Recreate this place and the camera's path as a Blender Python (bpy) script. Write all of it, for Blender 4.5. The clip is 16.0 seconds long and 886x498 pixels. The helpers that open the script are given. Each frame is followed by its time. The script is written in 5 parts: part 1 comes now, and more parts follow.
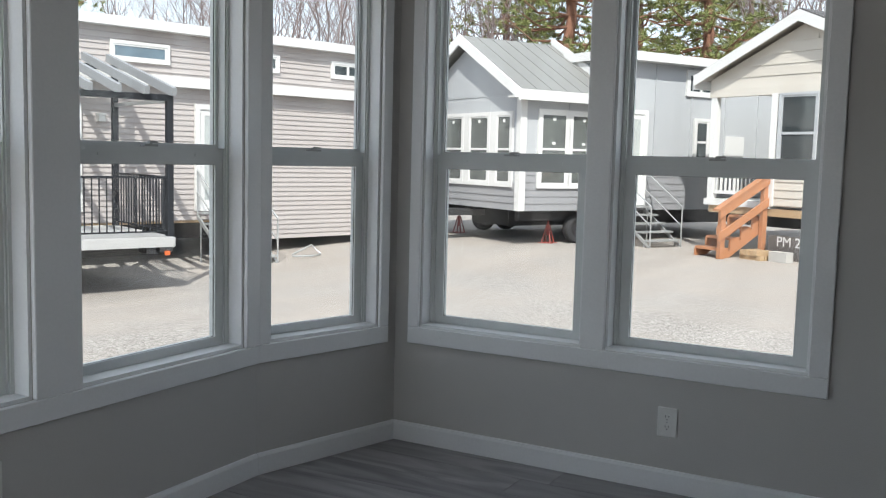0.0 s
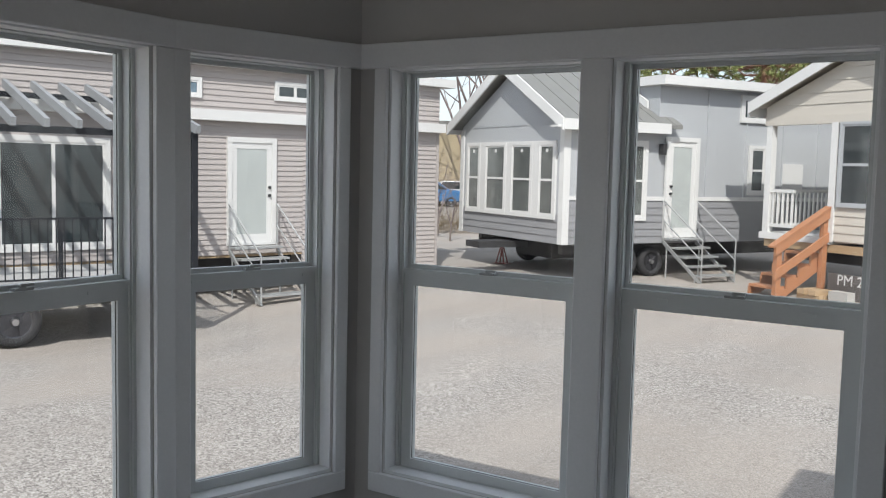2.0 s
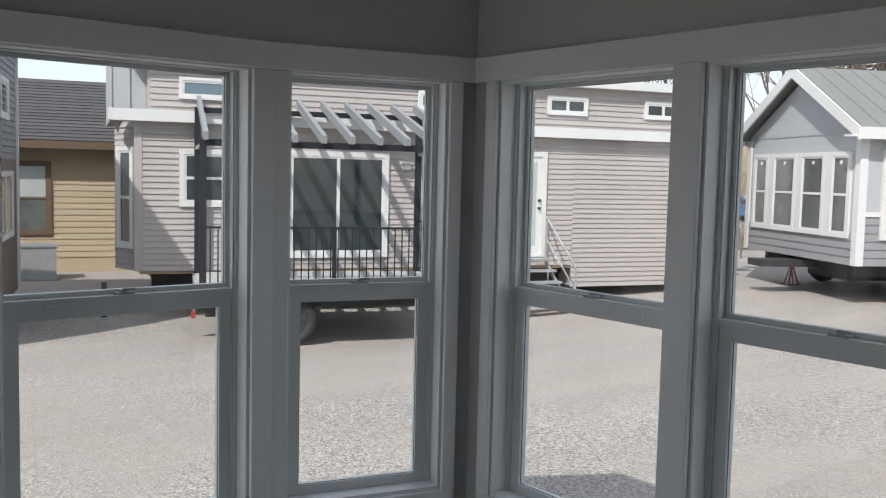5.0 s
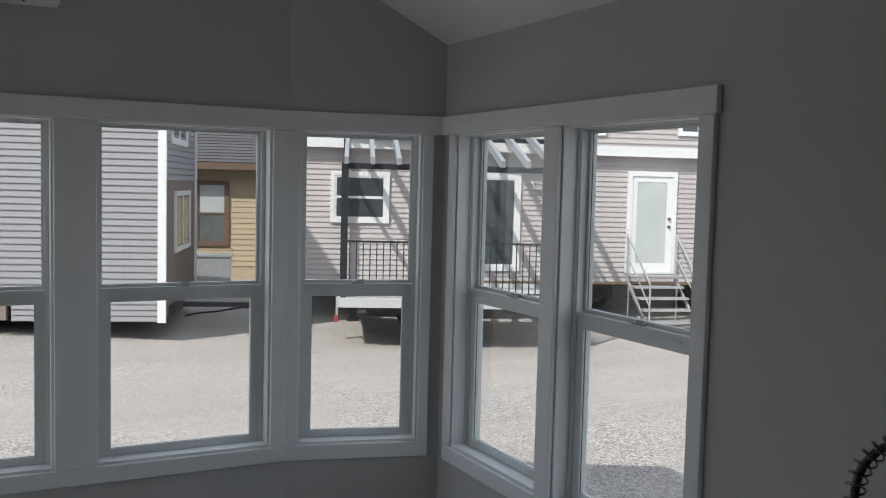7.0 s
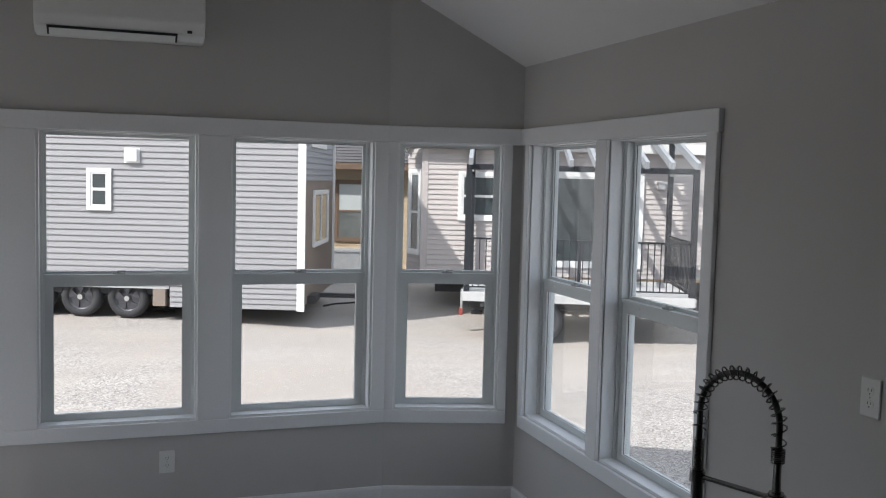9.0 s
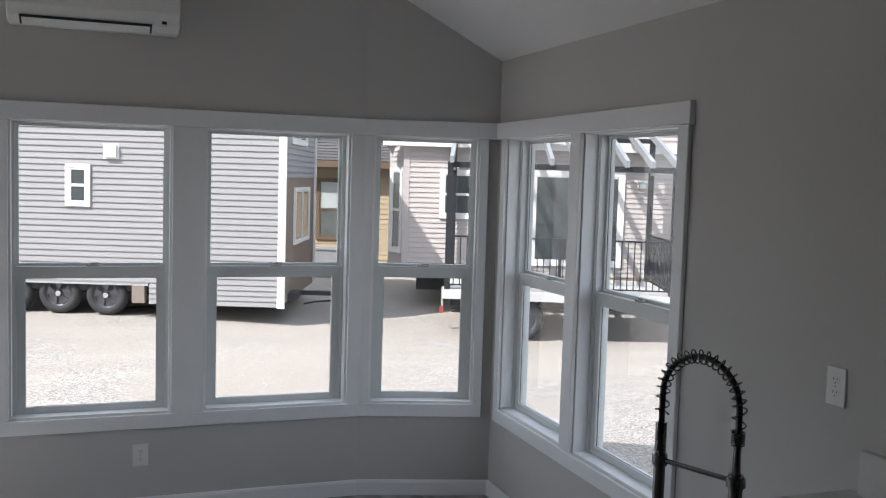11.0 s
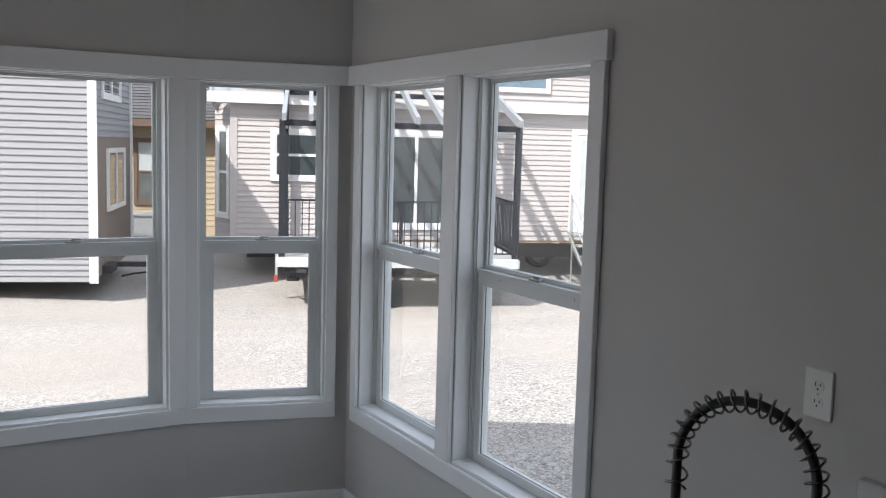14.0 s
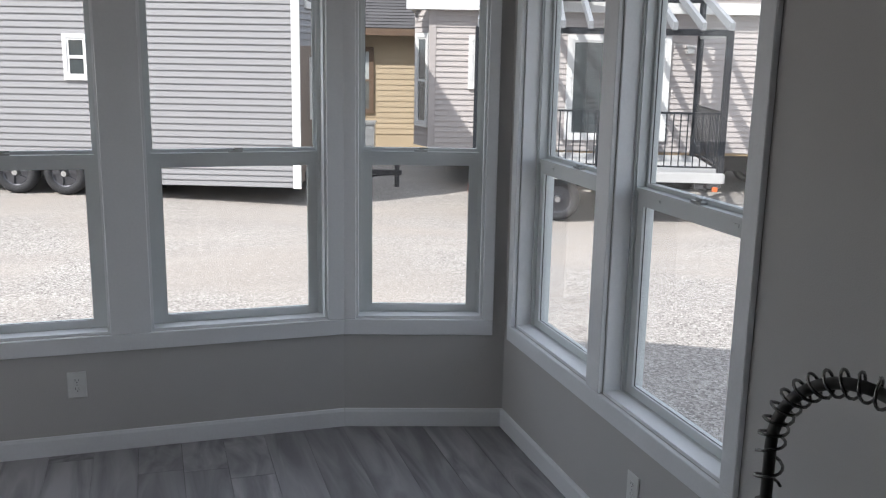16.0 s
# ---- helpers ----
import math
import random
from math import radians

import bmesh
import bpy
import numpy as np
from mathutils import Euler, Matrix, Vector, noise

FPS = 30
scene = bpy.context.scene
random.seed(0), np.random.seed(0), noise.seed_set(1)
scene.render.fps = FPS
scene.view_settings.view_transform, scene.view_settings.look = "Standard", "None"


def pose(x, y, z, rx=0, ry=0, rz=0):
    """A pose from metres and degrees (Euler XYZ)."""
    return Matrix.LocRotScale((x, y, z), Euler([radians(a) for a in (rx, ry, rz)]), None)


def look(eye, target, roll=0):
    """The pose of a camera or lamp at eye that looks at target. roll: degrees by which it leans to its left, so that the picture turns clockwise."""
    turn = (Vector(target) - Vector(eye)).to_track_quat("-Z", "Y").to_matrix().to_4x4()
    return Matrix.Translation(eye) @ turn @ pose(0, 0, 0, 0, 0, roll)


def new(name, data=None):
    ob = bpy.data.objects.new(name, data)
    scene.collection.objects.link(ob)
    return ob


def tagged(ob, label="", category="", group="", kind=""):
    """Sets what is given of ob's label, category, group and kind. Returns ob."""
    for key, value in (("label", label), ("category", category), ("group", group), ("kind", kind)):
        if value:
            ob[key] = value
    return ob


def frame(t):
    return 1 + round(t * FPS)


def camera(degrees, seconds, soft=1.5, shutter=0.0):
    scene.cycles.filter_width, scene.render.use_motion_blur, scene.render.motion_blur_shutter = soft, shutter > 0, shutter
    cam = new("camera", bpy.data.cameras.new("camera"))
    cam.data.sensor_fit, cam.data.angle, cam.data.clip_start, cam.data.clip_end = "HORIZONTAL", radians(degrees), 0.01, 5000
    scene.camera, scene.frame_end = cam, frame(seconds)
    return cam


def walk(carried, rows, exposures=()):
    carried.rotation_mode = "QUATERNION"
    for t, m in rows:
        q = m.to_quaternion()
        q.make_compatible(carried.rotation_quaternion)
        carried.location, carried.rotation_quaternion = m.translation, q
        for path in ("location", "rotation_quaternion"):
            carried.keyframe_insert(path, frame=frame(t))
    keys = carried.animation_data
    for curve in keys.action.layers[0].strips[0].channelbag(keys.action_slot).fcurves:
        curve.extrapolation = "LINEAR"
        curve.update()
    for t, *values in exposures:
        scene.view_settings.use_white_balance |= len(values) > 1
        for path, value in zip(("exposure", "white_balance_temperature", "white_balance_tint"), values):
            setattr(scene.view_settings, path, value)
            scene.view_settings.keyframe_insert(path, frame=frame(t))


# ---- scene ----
cam = camera(51.0, 16.0, soft=1.15)
PATH = [
    (0, (-3.507, -2.168, 1.268), (-1.762, -1.21, 1.074), 1.45),
    (0.5, (-3.3, -2.109, 1.27), (-1.606, -1.063, 1.079), 1.5),
    (1, (-3.065, -2.07, 1.422), (-1.387, -0.997, 1.235), 1.45),
    (1.5, (-2.841, -2.073, 1.543), (-1.163, -1.0, 1.364), 1.32),
    (2, (-2.737, -2.112, 1.654), (-1.054, -1.047, 1.482), 1.36),
    (2.5, (-2.613, -2.213, 1.655), (-0.928, -1.149, 1.489), 1.42),
    (3, (-2.471, -2.362, 1.67), (-0.801, -1.272, 1.509), 1.29),
    (3.5, (-2.516, -2.424, 1.666), (-0.977, -1.158, 1.507), 1.31),
    (4, (-2.465, -2.392, 1.665), (-1.068, -0.97, 1.503), 1.35),
    (4.2, (-2.427, -2.351, 1.648), (-1.059, -0.902, 1.486), 1.43),
    (6.3, (-1.931, -3.535, 1.744), (-0.917, -1.817, 1.6), 1.08),
    (6.5, (-1.99, -3.698, 1.741), (-1.009, -1.961, 1.601), 1.19),
    (7, (-2.072, -3.979, 1.767), (-1.148, -2.21, 1.631), 1.41),
    (7.5, (-2.122, -4.237, 1.735), (-1.342, -2.4, 1.595), 1.25),
    (8, (-2.143, -4.414, 1.789), (-1.435, -2.549, 1.645), 1.42),
    (8.5, (-2.092, -4.65, 1.795), (-1.421, -2.771, 1.649), 1.39),
    (8.7, (-2.079, -4.725, 1.808), (-1.432, -2.838, 1.66), 1.35),
    (10.8, (-2.047, -4.78, 1.772), (-1.403, -2.893, 1.625), 1.69),
    (11, (-2.031, -4.763, 1.773), (-1.353, -2.887, 1.626), 1.73),
    (11.5, (-1.969, -4.698, 1.764), (-1.183, -2.864, 1.619), 1.64),
    (12, (-1.934, -4.574, 1.74), (-1.109, -2.758, 1.595), 1.64),
    (12.5, (-1.924, -4.372, 1.752), (-1.066, -2.572, 1.606), 1.62),
    (13, (-1.872, -4.202, 1.736), (-0.948, -2.434, 1.59), 1.6),
    (13.5, (-1.809, -4.052, 1.742), (-0.834, -2.312, 1.596), 1.56),
    (14, (-1.812, -3.97, 1.742), (-0.806, -2.255, 1.523), 1.6),
    (14.5, (-1.837, -3.947, 1.748), (-0.819, -2.251, 1.45), 1.47),
    (15, (-1.784, -3.9, 1.738), (-0.776, -2.21, 1.38), 1.5),
    (15.5, (-1.621, -3.888, 1.739), (-0.783, -2.116, 1.344), 1.12),
    (16, (-1.529, -3.855, 1.74), (-0.937, -1.992, 1.319), 1.06),
]
walk(cam, [(t, look(eye, target, roll)) for t, eye, target, roll in PATH],
     exposures=[(0, 0.99, 6500, 10), (1, 0.80, 6500, 10.5), (2, 0.55, 6510, 12), (3, 0.60, 6520, 12.5), (4, 0.58, 6520, 12.5), (6.5, 0.66, 6420, 12), (7, 0.72, 6420, 12), (7.5, 0.93, 6400, 13), (8.5, 1.10, 6400, 13.5), (11, 1.36, 6430, 14), (12.5, 1.40, 6440, 14), (14.5, 1.35, 6430, 14), (16, 1.18, 6430, 14)])

# ---- world and light ----
world = bpy.data.worlds.new("world")
scene.world = world
world.use_nodes = True
wn = world.node_tree
sky = wn.nodes.new("ShaderNodeTexSky")
sky.sky_type = 'NISHITA'
sky.sun_disc = False
sky.sun_elevation = radians(45)
sky.sun_rotation = radians(243.2)
sky.dust_density = 1.5
sky.air_density = 1.0
wn.nodes["Background"].inputs[1].default_value = 0.15
veil = wn.nodes.new("ShaderNodeMix")
veil.data_type = 'RGBA'
veil.inputs[7].default_value = (4.6, 4.85, 5.2, 1)
cloud = wn.nodes.new("ShaderNodeTexNoise")
cloud.inputs["Scale"].default_value = 2.2
cloud.inputs["Detail"].default_value = 5
cover = wn.nodes.new("ShaderNodeMapRange")
cover.inputs[1].default_value = 0.3
cover.inputs[2].default_value = 0.7
cover.inputs[3].default_value = 0.45
cover.inputs[4].default_value = 0.85
wn.links.new(cloud.outputs[0], cover.inputs[0])
wn.links.new(cover.outputs[0], veil.inputs[0])
wn.links.new(sky.outputs[0], veil.inputs[6])
wn.links.new(veil.outputs[2], wn.nodes["Background"].inputs[0])

sun = new("sun", bpy.data.lights.new("sun", 'SUN'))
sun.data.energy = 3.05
sun.data.angle = radians(0.55)
sun.data.color = (1.0, 0.965, 0.92)
sun.matrix_world = look((-40.0, -20.4, 44.9), (0, 0, 0))

# area lamps added in the unseen west openings to brighten the room
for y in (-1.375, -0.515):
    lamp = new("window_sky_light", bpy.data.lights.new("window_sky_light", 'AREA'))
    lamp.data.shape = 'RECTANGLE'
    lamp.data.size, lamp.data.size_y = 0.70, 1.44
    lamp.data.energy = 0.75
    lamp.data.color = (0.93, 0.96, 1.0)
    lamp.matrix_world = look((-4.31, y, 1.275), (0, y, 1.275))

# ---- materials ----


def mat(name, color, rough=0.6, metal=0.0, vary=0.08, scale=4.0, fine=60.0, bump=0.02, stretch=(1, 1, 1), spec=0.5, rand=0.0):
    """A paint or solid surface: base colour with blotches, fine grain, bump and a little difference from piece to piece."""
    m = bpy.data.materials.new(name)
    m.use_nodes = True
    nt = m.node_tree
    b = nt.nodes["Principled BSDF"]
    b.inputs["Roughness"].default_value = rough
    b.inputs["Metallic"].default_value = metal
    b.inputs["Specular IOR Level"].default_value = spec
    tc = nt.nodes.new("ShaderNodeTexCoord")
    mp = nt.nodes.new("ShaderNodeMapping")
    mp.inputs["Scale"].default_value = stretch
    nt.links.new(tc.outputs["Object"], mp.inputs["Vector"])
    n1 = nt.nodes.new("ShaderNodeTexNoise")
    n1.inputs["Scale"].default_value = scale
    n1.inputs["Detail"].default_value = 4
    n2 = nt.nodes.new("ShaderNodeTexNoise")
    n2.inputs["Scale"].default_value = fine
    n2.inputs["Detail"].default_value = 3
    nt.links.new(mp.outputs[0], n1.inputs["Vector"])
    nt.links.new(mp.outputs[0], n2.inputs["Vector"])
    add = nt.nodes.new("ShaderNodeMath")
    add.operation = 'ADD'
    nt.links.new(n1.outputs[0], add.inputs[0])
    nt.links.new(n2.outputs[0], add.inputs[1])
    last = add
    if rand:
        oi = nt.nodes.new("ShaderNodeObjectInfo")
        ml = nt.nodes.new("ShaderNodeMath")
        ml.operation = 'MULTIPLY_ADD'
        ml.inputs[1].default_value = rand
        nt.links.new(oi.outputs["Random"], ml.inputs[0])
        nt.links.new(add.outputs[0], ml.inputs[2])
        last = ml
    ramp = nt.nodes.new("ShaderNodeMapRange")
    ramp.inputs[1].default_value = 0.6
    ramp.inputs[2].default_value = 1.4 + rand
    ramp.inputs[3].default_value = 1 - vary
    ramp.inputs[4].default_value = 1 + vary
    nt.links.new(last.outputs[0], ramp.inputs[0])
    mul = nt.nodes.new("ShaderNodeVectorMath")
    mul.operation = 'SCALE'
    mul.inputs[0].default_value = color
    nt.links.new(ramp.outputs[0], mul.inputs["Scale"])
    nt.links.new(mul.outputs[0], b.inputs["Base Color"])
    if bump:
        bp = nt.nodes.new("ShaderNodeBump")
        bp.inputs["Strength"].default_value = 0.5
        bp.inputs["Distance"].default_value = bump
        nt.links.new(add.outputs[0], bp.inputs["Height"])
        nt.links.new(bp.outputs[0], b.inputs["Normal"])
    return m


def glass_mat(name, tint=(0.97, 0.985, 0.98)):
    m = bpy.data.materials.new(name)
    m.use_nodes = True
    nt = m.node_tree
    nt.nodes.remove(nt.nodes["Principled BSDF"])
    out = nt.nodes["Material Output"]
    tr = nt.nodes.new("ShaderNodeBsdfTransparent")
    tr.inputs[0].default_value = (*tint, 1)
    gl = nt.nodes.new("ShaderNodeBsdfGlossy")
    gl.inputs["Roughness"].default_value = 0.02
    lw = nt.nodes.new("ShaderNodeLayerWeight")
    lw.inputs[0].default_value = 0.5
    pw = nt.nodes.new("ShaderNodeMath")
    pw.operation = 'POWER'
    pw.inputs[1].default_value = 4.0
    nt.links.new(lw.outputs["Facing"], pw.inputs[0])
    fr = nt.nodes.new("ShaderNodeMapRange")
    fr.inputs[3].default_value = 0.025
    fr.inputs[4].default_value = 0.6
    nt.links.new(pw.outputs[0], fr.inputs[0])
    mx = nt.nodes.new("ShaderNodeMixShader")
    nt.links.new(fr.outputs[0], mx.inputs[0])
    nt.links.new(tr.outputs[0], mx.inputs[1])
    nt.links.new(gl.outputs[0], mx.inputs[2])
    nt.links.new(mx.outputs[0], out.inputs[0])
    return m


def gravel_mat():
    m = bpy.data.materials.new("gravel")
    m.use_nodes = True
    nt = m.node_tree
    b = nt.nodes["Principled BSDF"]
    b.inputs["Roughness"].default_value = 0.95
    b.inputs["Specular IOR Level"].default_value = 0.1
    tc = nt.nodes.new("ShaderNodeTexCoord")
    vo = nt.nodes.new("ShaderNodeTexVoronoi")
    vo.inputs["Scale"].default_value = 58
    nt.links.new(tc.outputs["Object"], vo.inputs["Vector"])
    vf = nt.nodes.new("ShaderNodeTexVoronoi")
    vf.inputs["Scale"].default_value = 100
    nt.links.new(tc.outputs["Object"], vf.inputs["Vector"])
    big = nt.nodes.new("ShaderNodeTexNoise")
    big.inputs["Scale"].default_value = 0.35
    big.inputs["Detail"].default_value = 5
    big.inputs["Distortion"].default_value = 0.6
    nt.links.new(tc.outputs["Object"], big.inputs["Vector"])
    track = nt.nodes.new("ShaderNodeMapping")
    track.inputs["Rotation"].default_value = (0, 0, radians(25))
    track.inputs["Scale"].default_value = (0.25, 1.6, 1)
    nt.links.new(tc.outputs["Object"], track.inputs["Vector"])
    rut = nt.nodes.new("ShaderNodeTexNoise")
    rut.inputs["Scale"].default_value = 0.8
    rut.inputs["Detail"].default_value = 3
    nt.links.new(track.outputs[0], rut.inputs["Vector"])
    # stones: mixed greys and tans; where the packed fines lie they are tan and even
    r1 = nt.nodes.new("ShaderNodeValToRGB")
    r1.color_ramp.elements[0].color = (0.125, 0.116, 0.108, 1)
    r1.color_ramp.elements[1].color = (0.52, 0.495, 0.46, 1)
    e = r1.color_ramp.elements.new(0.5)
    e.color = (0.325, 0.300, 0.276, 1)
    nt.links.new(vo.outputs["Color"], r1.inputs[0])
    r2 = nt.nodes.new("ShaderNodeValToRGB")
    r2.color_ramp.elements[0].color = (0.225, 0.200, 0.178, 1)
    r2.color_ramp.elements[1].color = (0.445, 0.405, 0.365, 1)
    nt.links.new(vf.outputs["Color"], r2.inputs[0])
    mixf = nt.nodes.new("ShaderNodeMapRange")
    mixf.inputs[1].default_value = 0.42
    mixf.inputs[2].default_value = 0.6
    nt.links.new(big.outputs[0], mixf.inputs[0])
    mx = nt.nodes.new("ShaderNodeMix")
    mx.data_type = 'RGBA'
    nt.links.new(mixf.outputs[0], mx.inputs[0])
    nt.links.new(r1.outputs[0], mx.inputs[6])
    nt.links.new(r2.outputs[0], mx.inputs[7])
    rr = nt.nodes.new("ShaderNodeMapRange")
    rr.inputs[1].default_value = 0.35
    rr.inputs[2].default_value = 0.65
    rr.inputs[3].default_value = 0.94
    rr.inputs[4].default_value = 1.05
    nt.links.new(rut.outputs[0], rr.inputs[0])
    sc = nt.nodes.new("ShaderNodeVectorMath")
    sc.operation = 'SCALE'
    nt.links.new(mx.outputs[2], sc.inputs[0])
    nt.links.new(rr.outputs[0], sc.inputs["Scale"])
    nt.links.new(sc.outputs[0], b.inputs["Base Color"])
    bp = nt.nodes.new("ShaderNodeBump")
    bp.inputs["Strength"].default_value = 0.5
    bp.inputs["Distance"].default_value = 0.009
    nt.links.new(vo.outputs["Distance"], bp.inputs["Height"])
    nt.links.new(bp.outputs[0], b.inputs["Normal"])
    return m


def plank_mat():
    m = bpy.data.materials.new("vinyl_plank")
    m.use_nodes = True
    nt = m.node_tree
    b = nt.nodes["Principled BSDF"]
    b.inputs["Roughness"].default_value = 0.38
    tc = nt.nodes.new("ShaderNodeTexCoord")
    oi = nt.nodes.new("ShaderNodeObjectInfo")
    sh = nt.nodes.new("ShaderNodeVectorMath")
    sh.operation = 'SCALE'
    cb = nt.nodes.new("ShaderNodeCombineXYZ")
    for k in range(3):
        nt.links.new(oi.outputs["Random"], cb.inputs[k])
    nt.links.new(cb.outputs[0], sh.inputs[0])
    sh.inputs["Scale"].default_value = 37.0
    ad = nt.nodes.new("ShaderNodeVectorMath")
    nt.links.new(tc.outputs["Object"], ad.inputs[0])
    nt.links.new(sh.outputs[0], ad.inputs[1])
    mp = nt.nodes.new("ShaderNodeMapping")
    mp.inputs["Scale"].default_value = (9, 1.3, 9)
    nt.links.new(ad.outputs[0], mp.inputs[0])
    n1 = nt.nodes.new("ShaderNodeTexNoise")
    n1.inputs["Scale"].default_value = 1.0
    n1.inputs["Detail"].default_value = 6
    n1.inputs["Distortion"].default_value = 1.4
    nt.links.new(mp.outputs[0], n1.inputs["Vector"])
    r = nt.nodes.new("ShaderNodeValToRGB")
    r.color_ramp.elements[0].position = 0.3
    r.color_ramp.elements[0].color = (0.19, 0.185, 0.193, 1)
    r.color_ramp.elements[1].position = 0.7
    r.color_ramp.elements[1].color = (0.42, 0.41, 0.42, 1)
    nt.links.new(n1.outputs[0], r.inputs[0])
    mr = nt.nodes.new("ShaderNodeMapRange")
    mr.inputs[3].default_value = 0.8
    mr.inputs[4].default_value = 1.15
    nt.links.new(oi.outputs["Random"], mr.inputs[0])
    sc = nt.nodes.new("ShaderNodeVectorMath")
    sc.operation = 'SCALE'
    nt.links.new(r.outputs[0], sc.inputs[0])
    nt.links.new(mr.outputs[0], sc.inputs["Scale"])
    nt.links.new(sc.outputs[0], b.inputs["Base Color"])
    bp = nt.nodes.new("ShaderNodeBump")
    bp.inputs["Distance"].default_value = 0.001
    nt.links.new(n1.outputs[0], bp.inputs["Height"])
    nt.links.new(bp.outputs[0], b.inputs["Normal"])
    return m


WALL_PAINT = mat("greige_wall_paint", (0.575, 0.560, 0.540), 0.75, vary=0.03, scale=1.5, fine=220, bump=0.0015, spec=0.3)
CEIL_PAINT = mat("ceiling_paint", (0.84, 0.835, 0.82), 0.85, vary=0.03, scale=1.5, fine=150, bump=0.002, spec=0.2)
TRIM_PAINT = mat("white_trim_paint", (0.87, 0.88, 0.885), 0.45, vary=0.03, scale=3, fine=90, bump=0.0008)
VINYL = mat("white_vinyl", (0.72, 0.745, 0.74), 0.4, vary=0.02, scale=3, fine=80, bump=0.0)
LATCH = mat("grey_latch_plastic", (0.42, 0.43, 0.42), 0.5, vary=0.05, bump=0.0)
PLASTIC = mat("white_plastic", (0.8, 0.8, 0.77), 0.35, vary=0.02, bump=0.0)
BLACK = mat("black_plastic", (0.02, 0.02, 0.02), 0.5, vary=0.1, bump=0.0)
PLANK = plank_mat()
GASKET = mat("dark_gasket", (0.05, 0.05, 0.05), 0.7, bump=0.0)
GLASS = glass_mat("clear_glass")
CHROME = mat("gunmetal_chrome", (0.30, 0.30, 0.29), 0.22, metal=1.0, vary=0.1, scale=20, bump=0.0)
HOSE = mat("grey_hose", (0.11, 0.11, 0.105), 0.4, vary=0.1, bump=0.0)
STONE = mat("white_worktop", (0.66, 0.66, 0.64), 0.25, vary=0.05, scale=8, bump=0.0)
CABINET = mat("painted_cabinet", (0.55, 0.55, 0.54), 0.5, vary=0.03, bump=0.0)
STEEL = mat("brushed_steel", (0.5, 0.5, 0.5), 0.3, metal=1.0, vary=0.05, stretch=(1, 30, 1), bump=0.0)

GRAVEL = gravel_mat()
STONES = mat("loose_stones", (0.40, 0.38, 0.36), 0.95, vary=0.2, scale=12, fine=40, bump=0.0, spec=0.1)
SIDING_A = mat("warm_grey_vinyl_siding", (0.385, 0.352, 0.338), 0.6, vary=0.05, scale=1.2, fine=70, bump=0.003, stretch=(0.3, 1, 3), rand=0.25)
SIDING_D = mat("cool_grey_vinyl_siding", (0.225, 0.222, 0.226), 0.6, vary=0.05, scale=1.2, fine=70, bump=0.003, stretch=(0.3, 1, 3), rand=0.2)
SIDING_C = mat("cream_lap_siding", (0.52, 0.485, 0.43), 0.65, vary=0.05, scale=1.5, fine=60, bump=0.003, stretch=(0.3, 1, 3), rand=0.2)
SIDING_E = mat("ochre_lap_siding", (0.42, 0.335, 0.225), 0.7, vary=0.08, scale=1.5, fine=60, bump=0.003, stretch=(0.3, 1, 3), rand=0.3)
PANEL_B = mat("blue_grey_wall_panel", (0.39, 0.405, 0.42), 0.65, vary=0.04, scale=1.0, fine=90, bump=0.004, stretch=(2, 2, 0.3))
LAP_B = mat("dark_grey_lap_siding", (0.245, 0.248, 0.258), 0.65, vary=0.06, scale=1.2, fine=70, bump=0.003, stretch=(0.3, 1, 3), rand=0.2)
WHITE_OUT = mat("white_exterior_trim", (0.62, 0.62, 0.61), 0.5, vary=0.04, scale=2, fine=50, bump=0.001)
ROOF_GREY = mat("grey_metal_roof", (0.20, 0.20, 0.19), 0.5, vary=0.12, scale=2, fine=30, bump=0.003)
SHINGLE = mat("dark_shingles", (0.075, 0.072, 0.074), 0.9, vary=0.35, scale=9, fine=60, bump=0.02, rand=0.5)
DARK_FRAME = mat("black_powder_coat", (0.016, 0.018, 0.022), 0.6, vary=0.15, bump=0.0, spec=0.25)
CHASSIS = mat("dark_chassis", (0.03, 0.03, 0.032), 0.7, vary=0.3, bump=0.0)
RAFTER = mat("grey_painted_timber", (0.24, 0.25, 0.26), 0.7, vary=0.1, scale=3, fine=40, bump=0.004, stretch=(6, 0.6, 6), rand=0.2)
DECK_BOARD = mat("pale_deck_board", (0.40, 0.40, 0.395), 0.7, vary=0.1, scale=3, fine=40, bump=0.003, stretch=(0.5, 6, 6), rand=0.3)
TYRE = mat("tyre_rubber", (0.028, 0.028, 0.03), 0.85, vary=0.2, bump=0.003)
RIM = mat("dark_wheel_rim", (0.10, 0.10, 0.11), 0.35, metal=0.8, vary=0.1, bump=0.0)
HUB = mat("silver_hub", (0.6, 0.6, 0.6), 0.3, metal=1.0, bump=0.0)
PANE_DARK = mat("dark_window_pane", (0.035, 0.045, 0.048), 0.06, vary=0.3, scale=0.8, fine=3, bump=0.0, spec=0.8)
PANE_BLIND = mat("blinded_window_pane", (0.40, 0.43, 0.42), 0.25, vary=0.1, scale=1, fine=4, bump=0.0, spec=0.8)
# blue of the reflected sky is put into this pane's base colour
PANE_BLUE = mat("blue_reflecting_pane", (0.10, 0.15, 0.19), 0.05, vary=0.2, scale=1, fine=4, bump=0.0, spec=1.0)
PANE_MID = mat("grey_window_pane", (0.11, 0.12, 0.115), 0.06, vary=0.45, scale=1.6, fine=5, bump=0.0, spec=0.8)
GALV = mat("galvanised_steel", (0.45, 0.46, 0.46), 0.45, metal=0.6, vary=0.15, scale=8, bump=0.0)
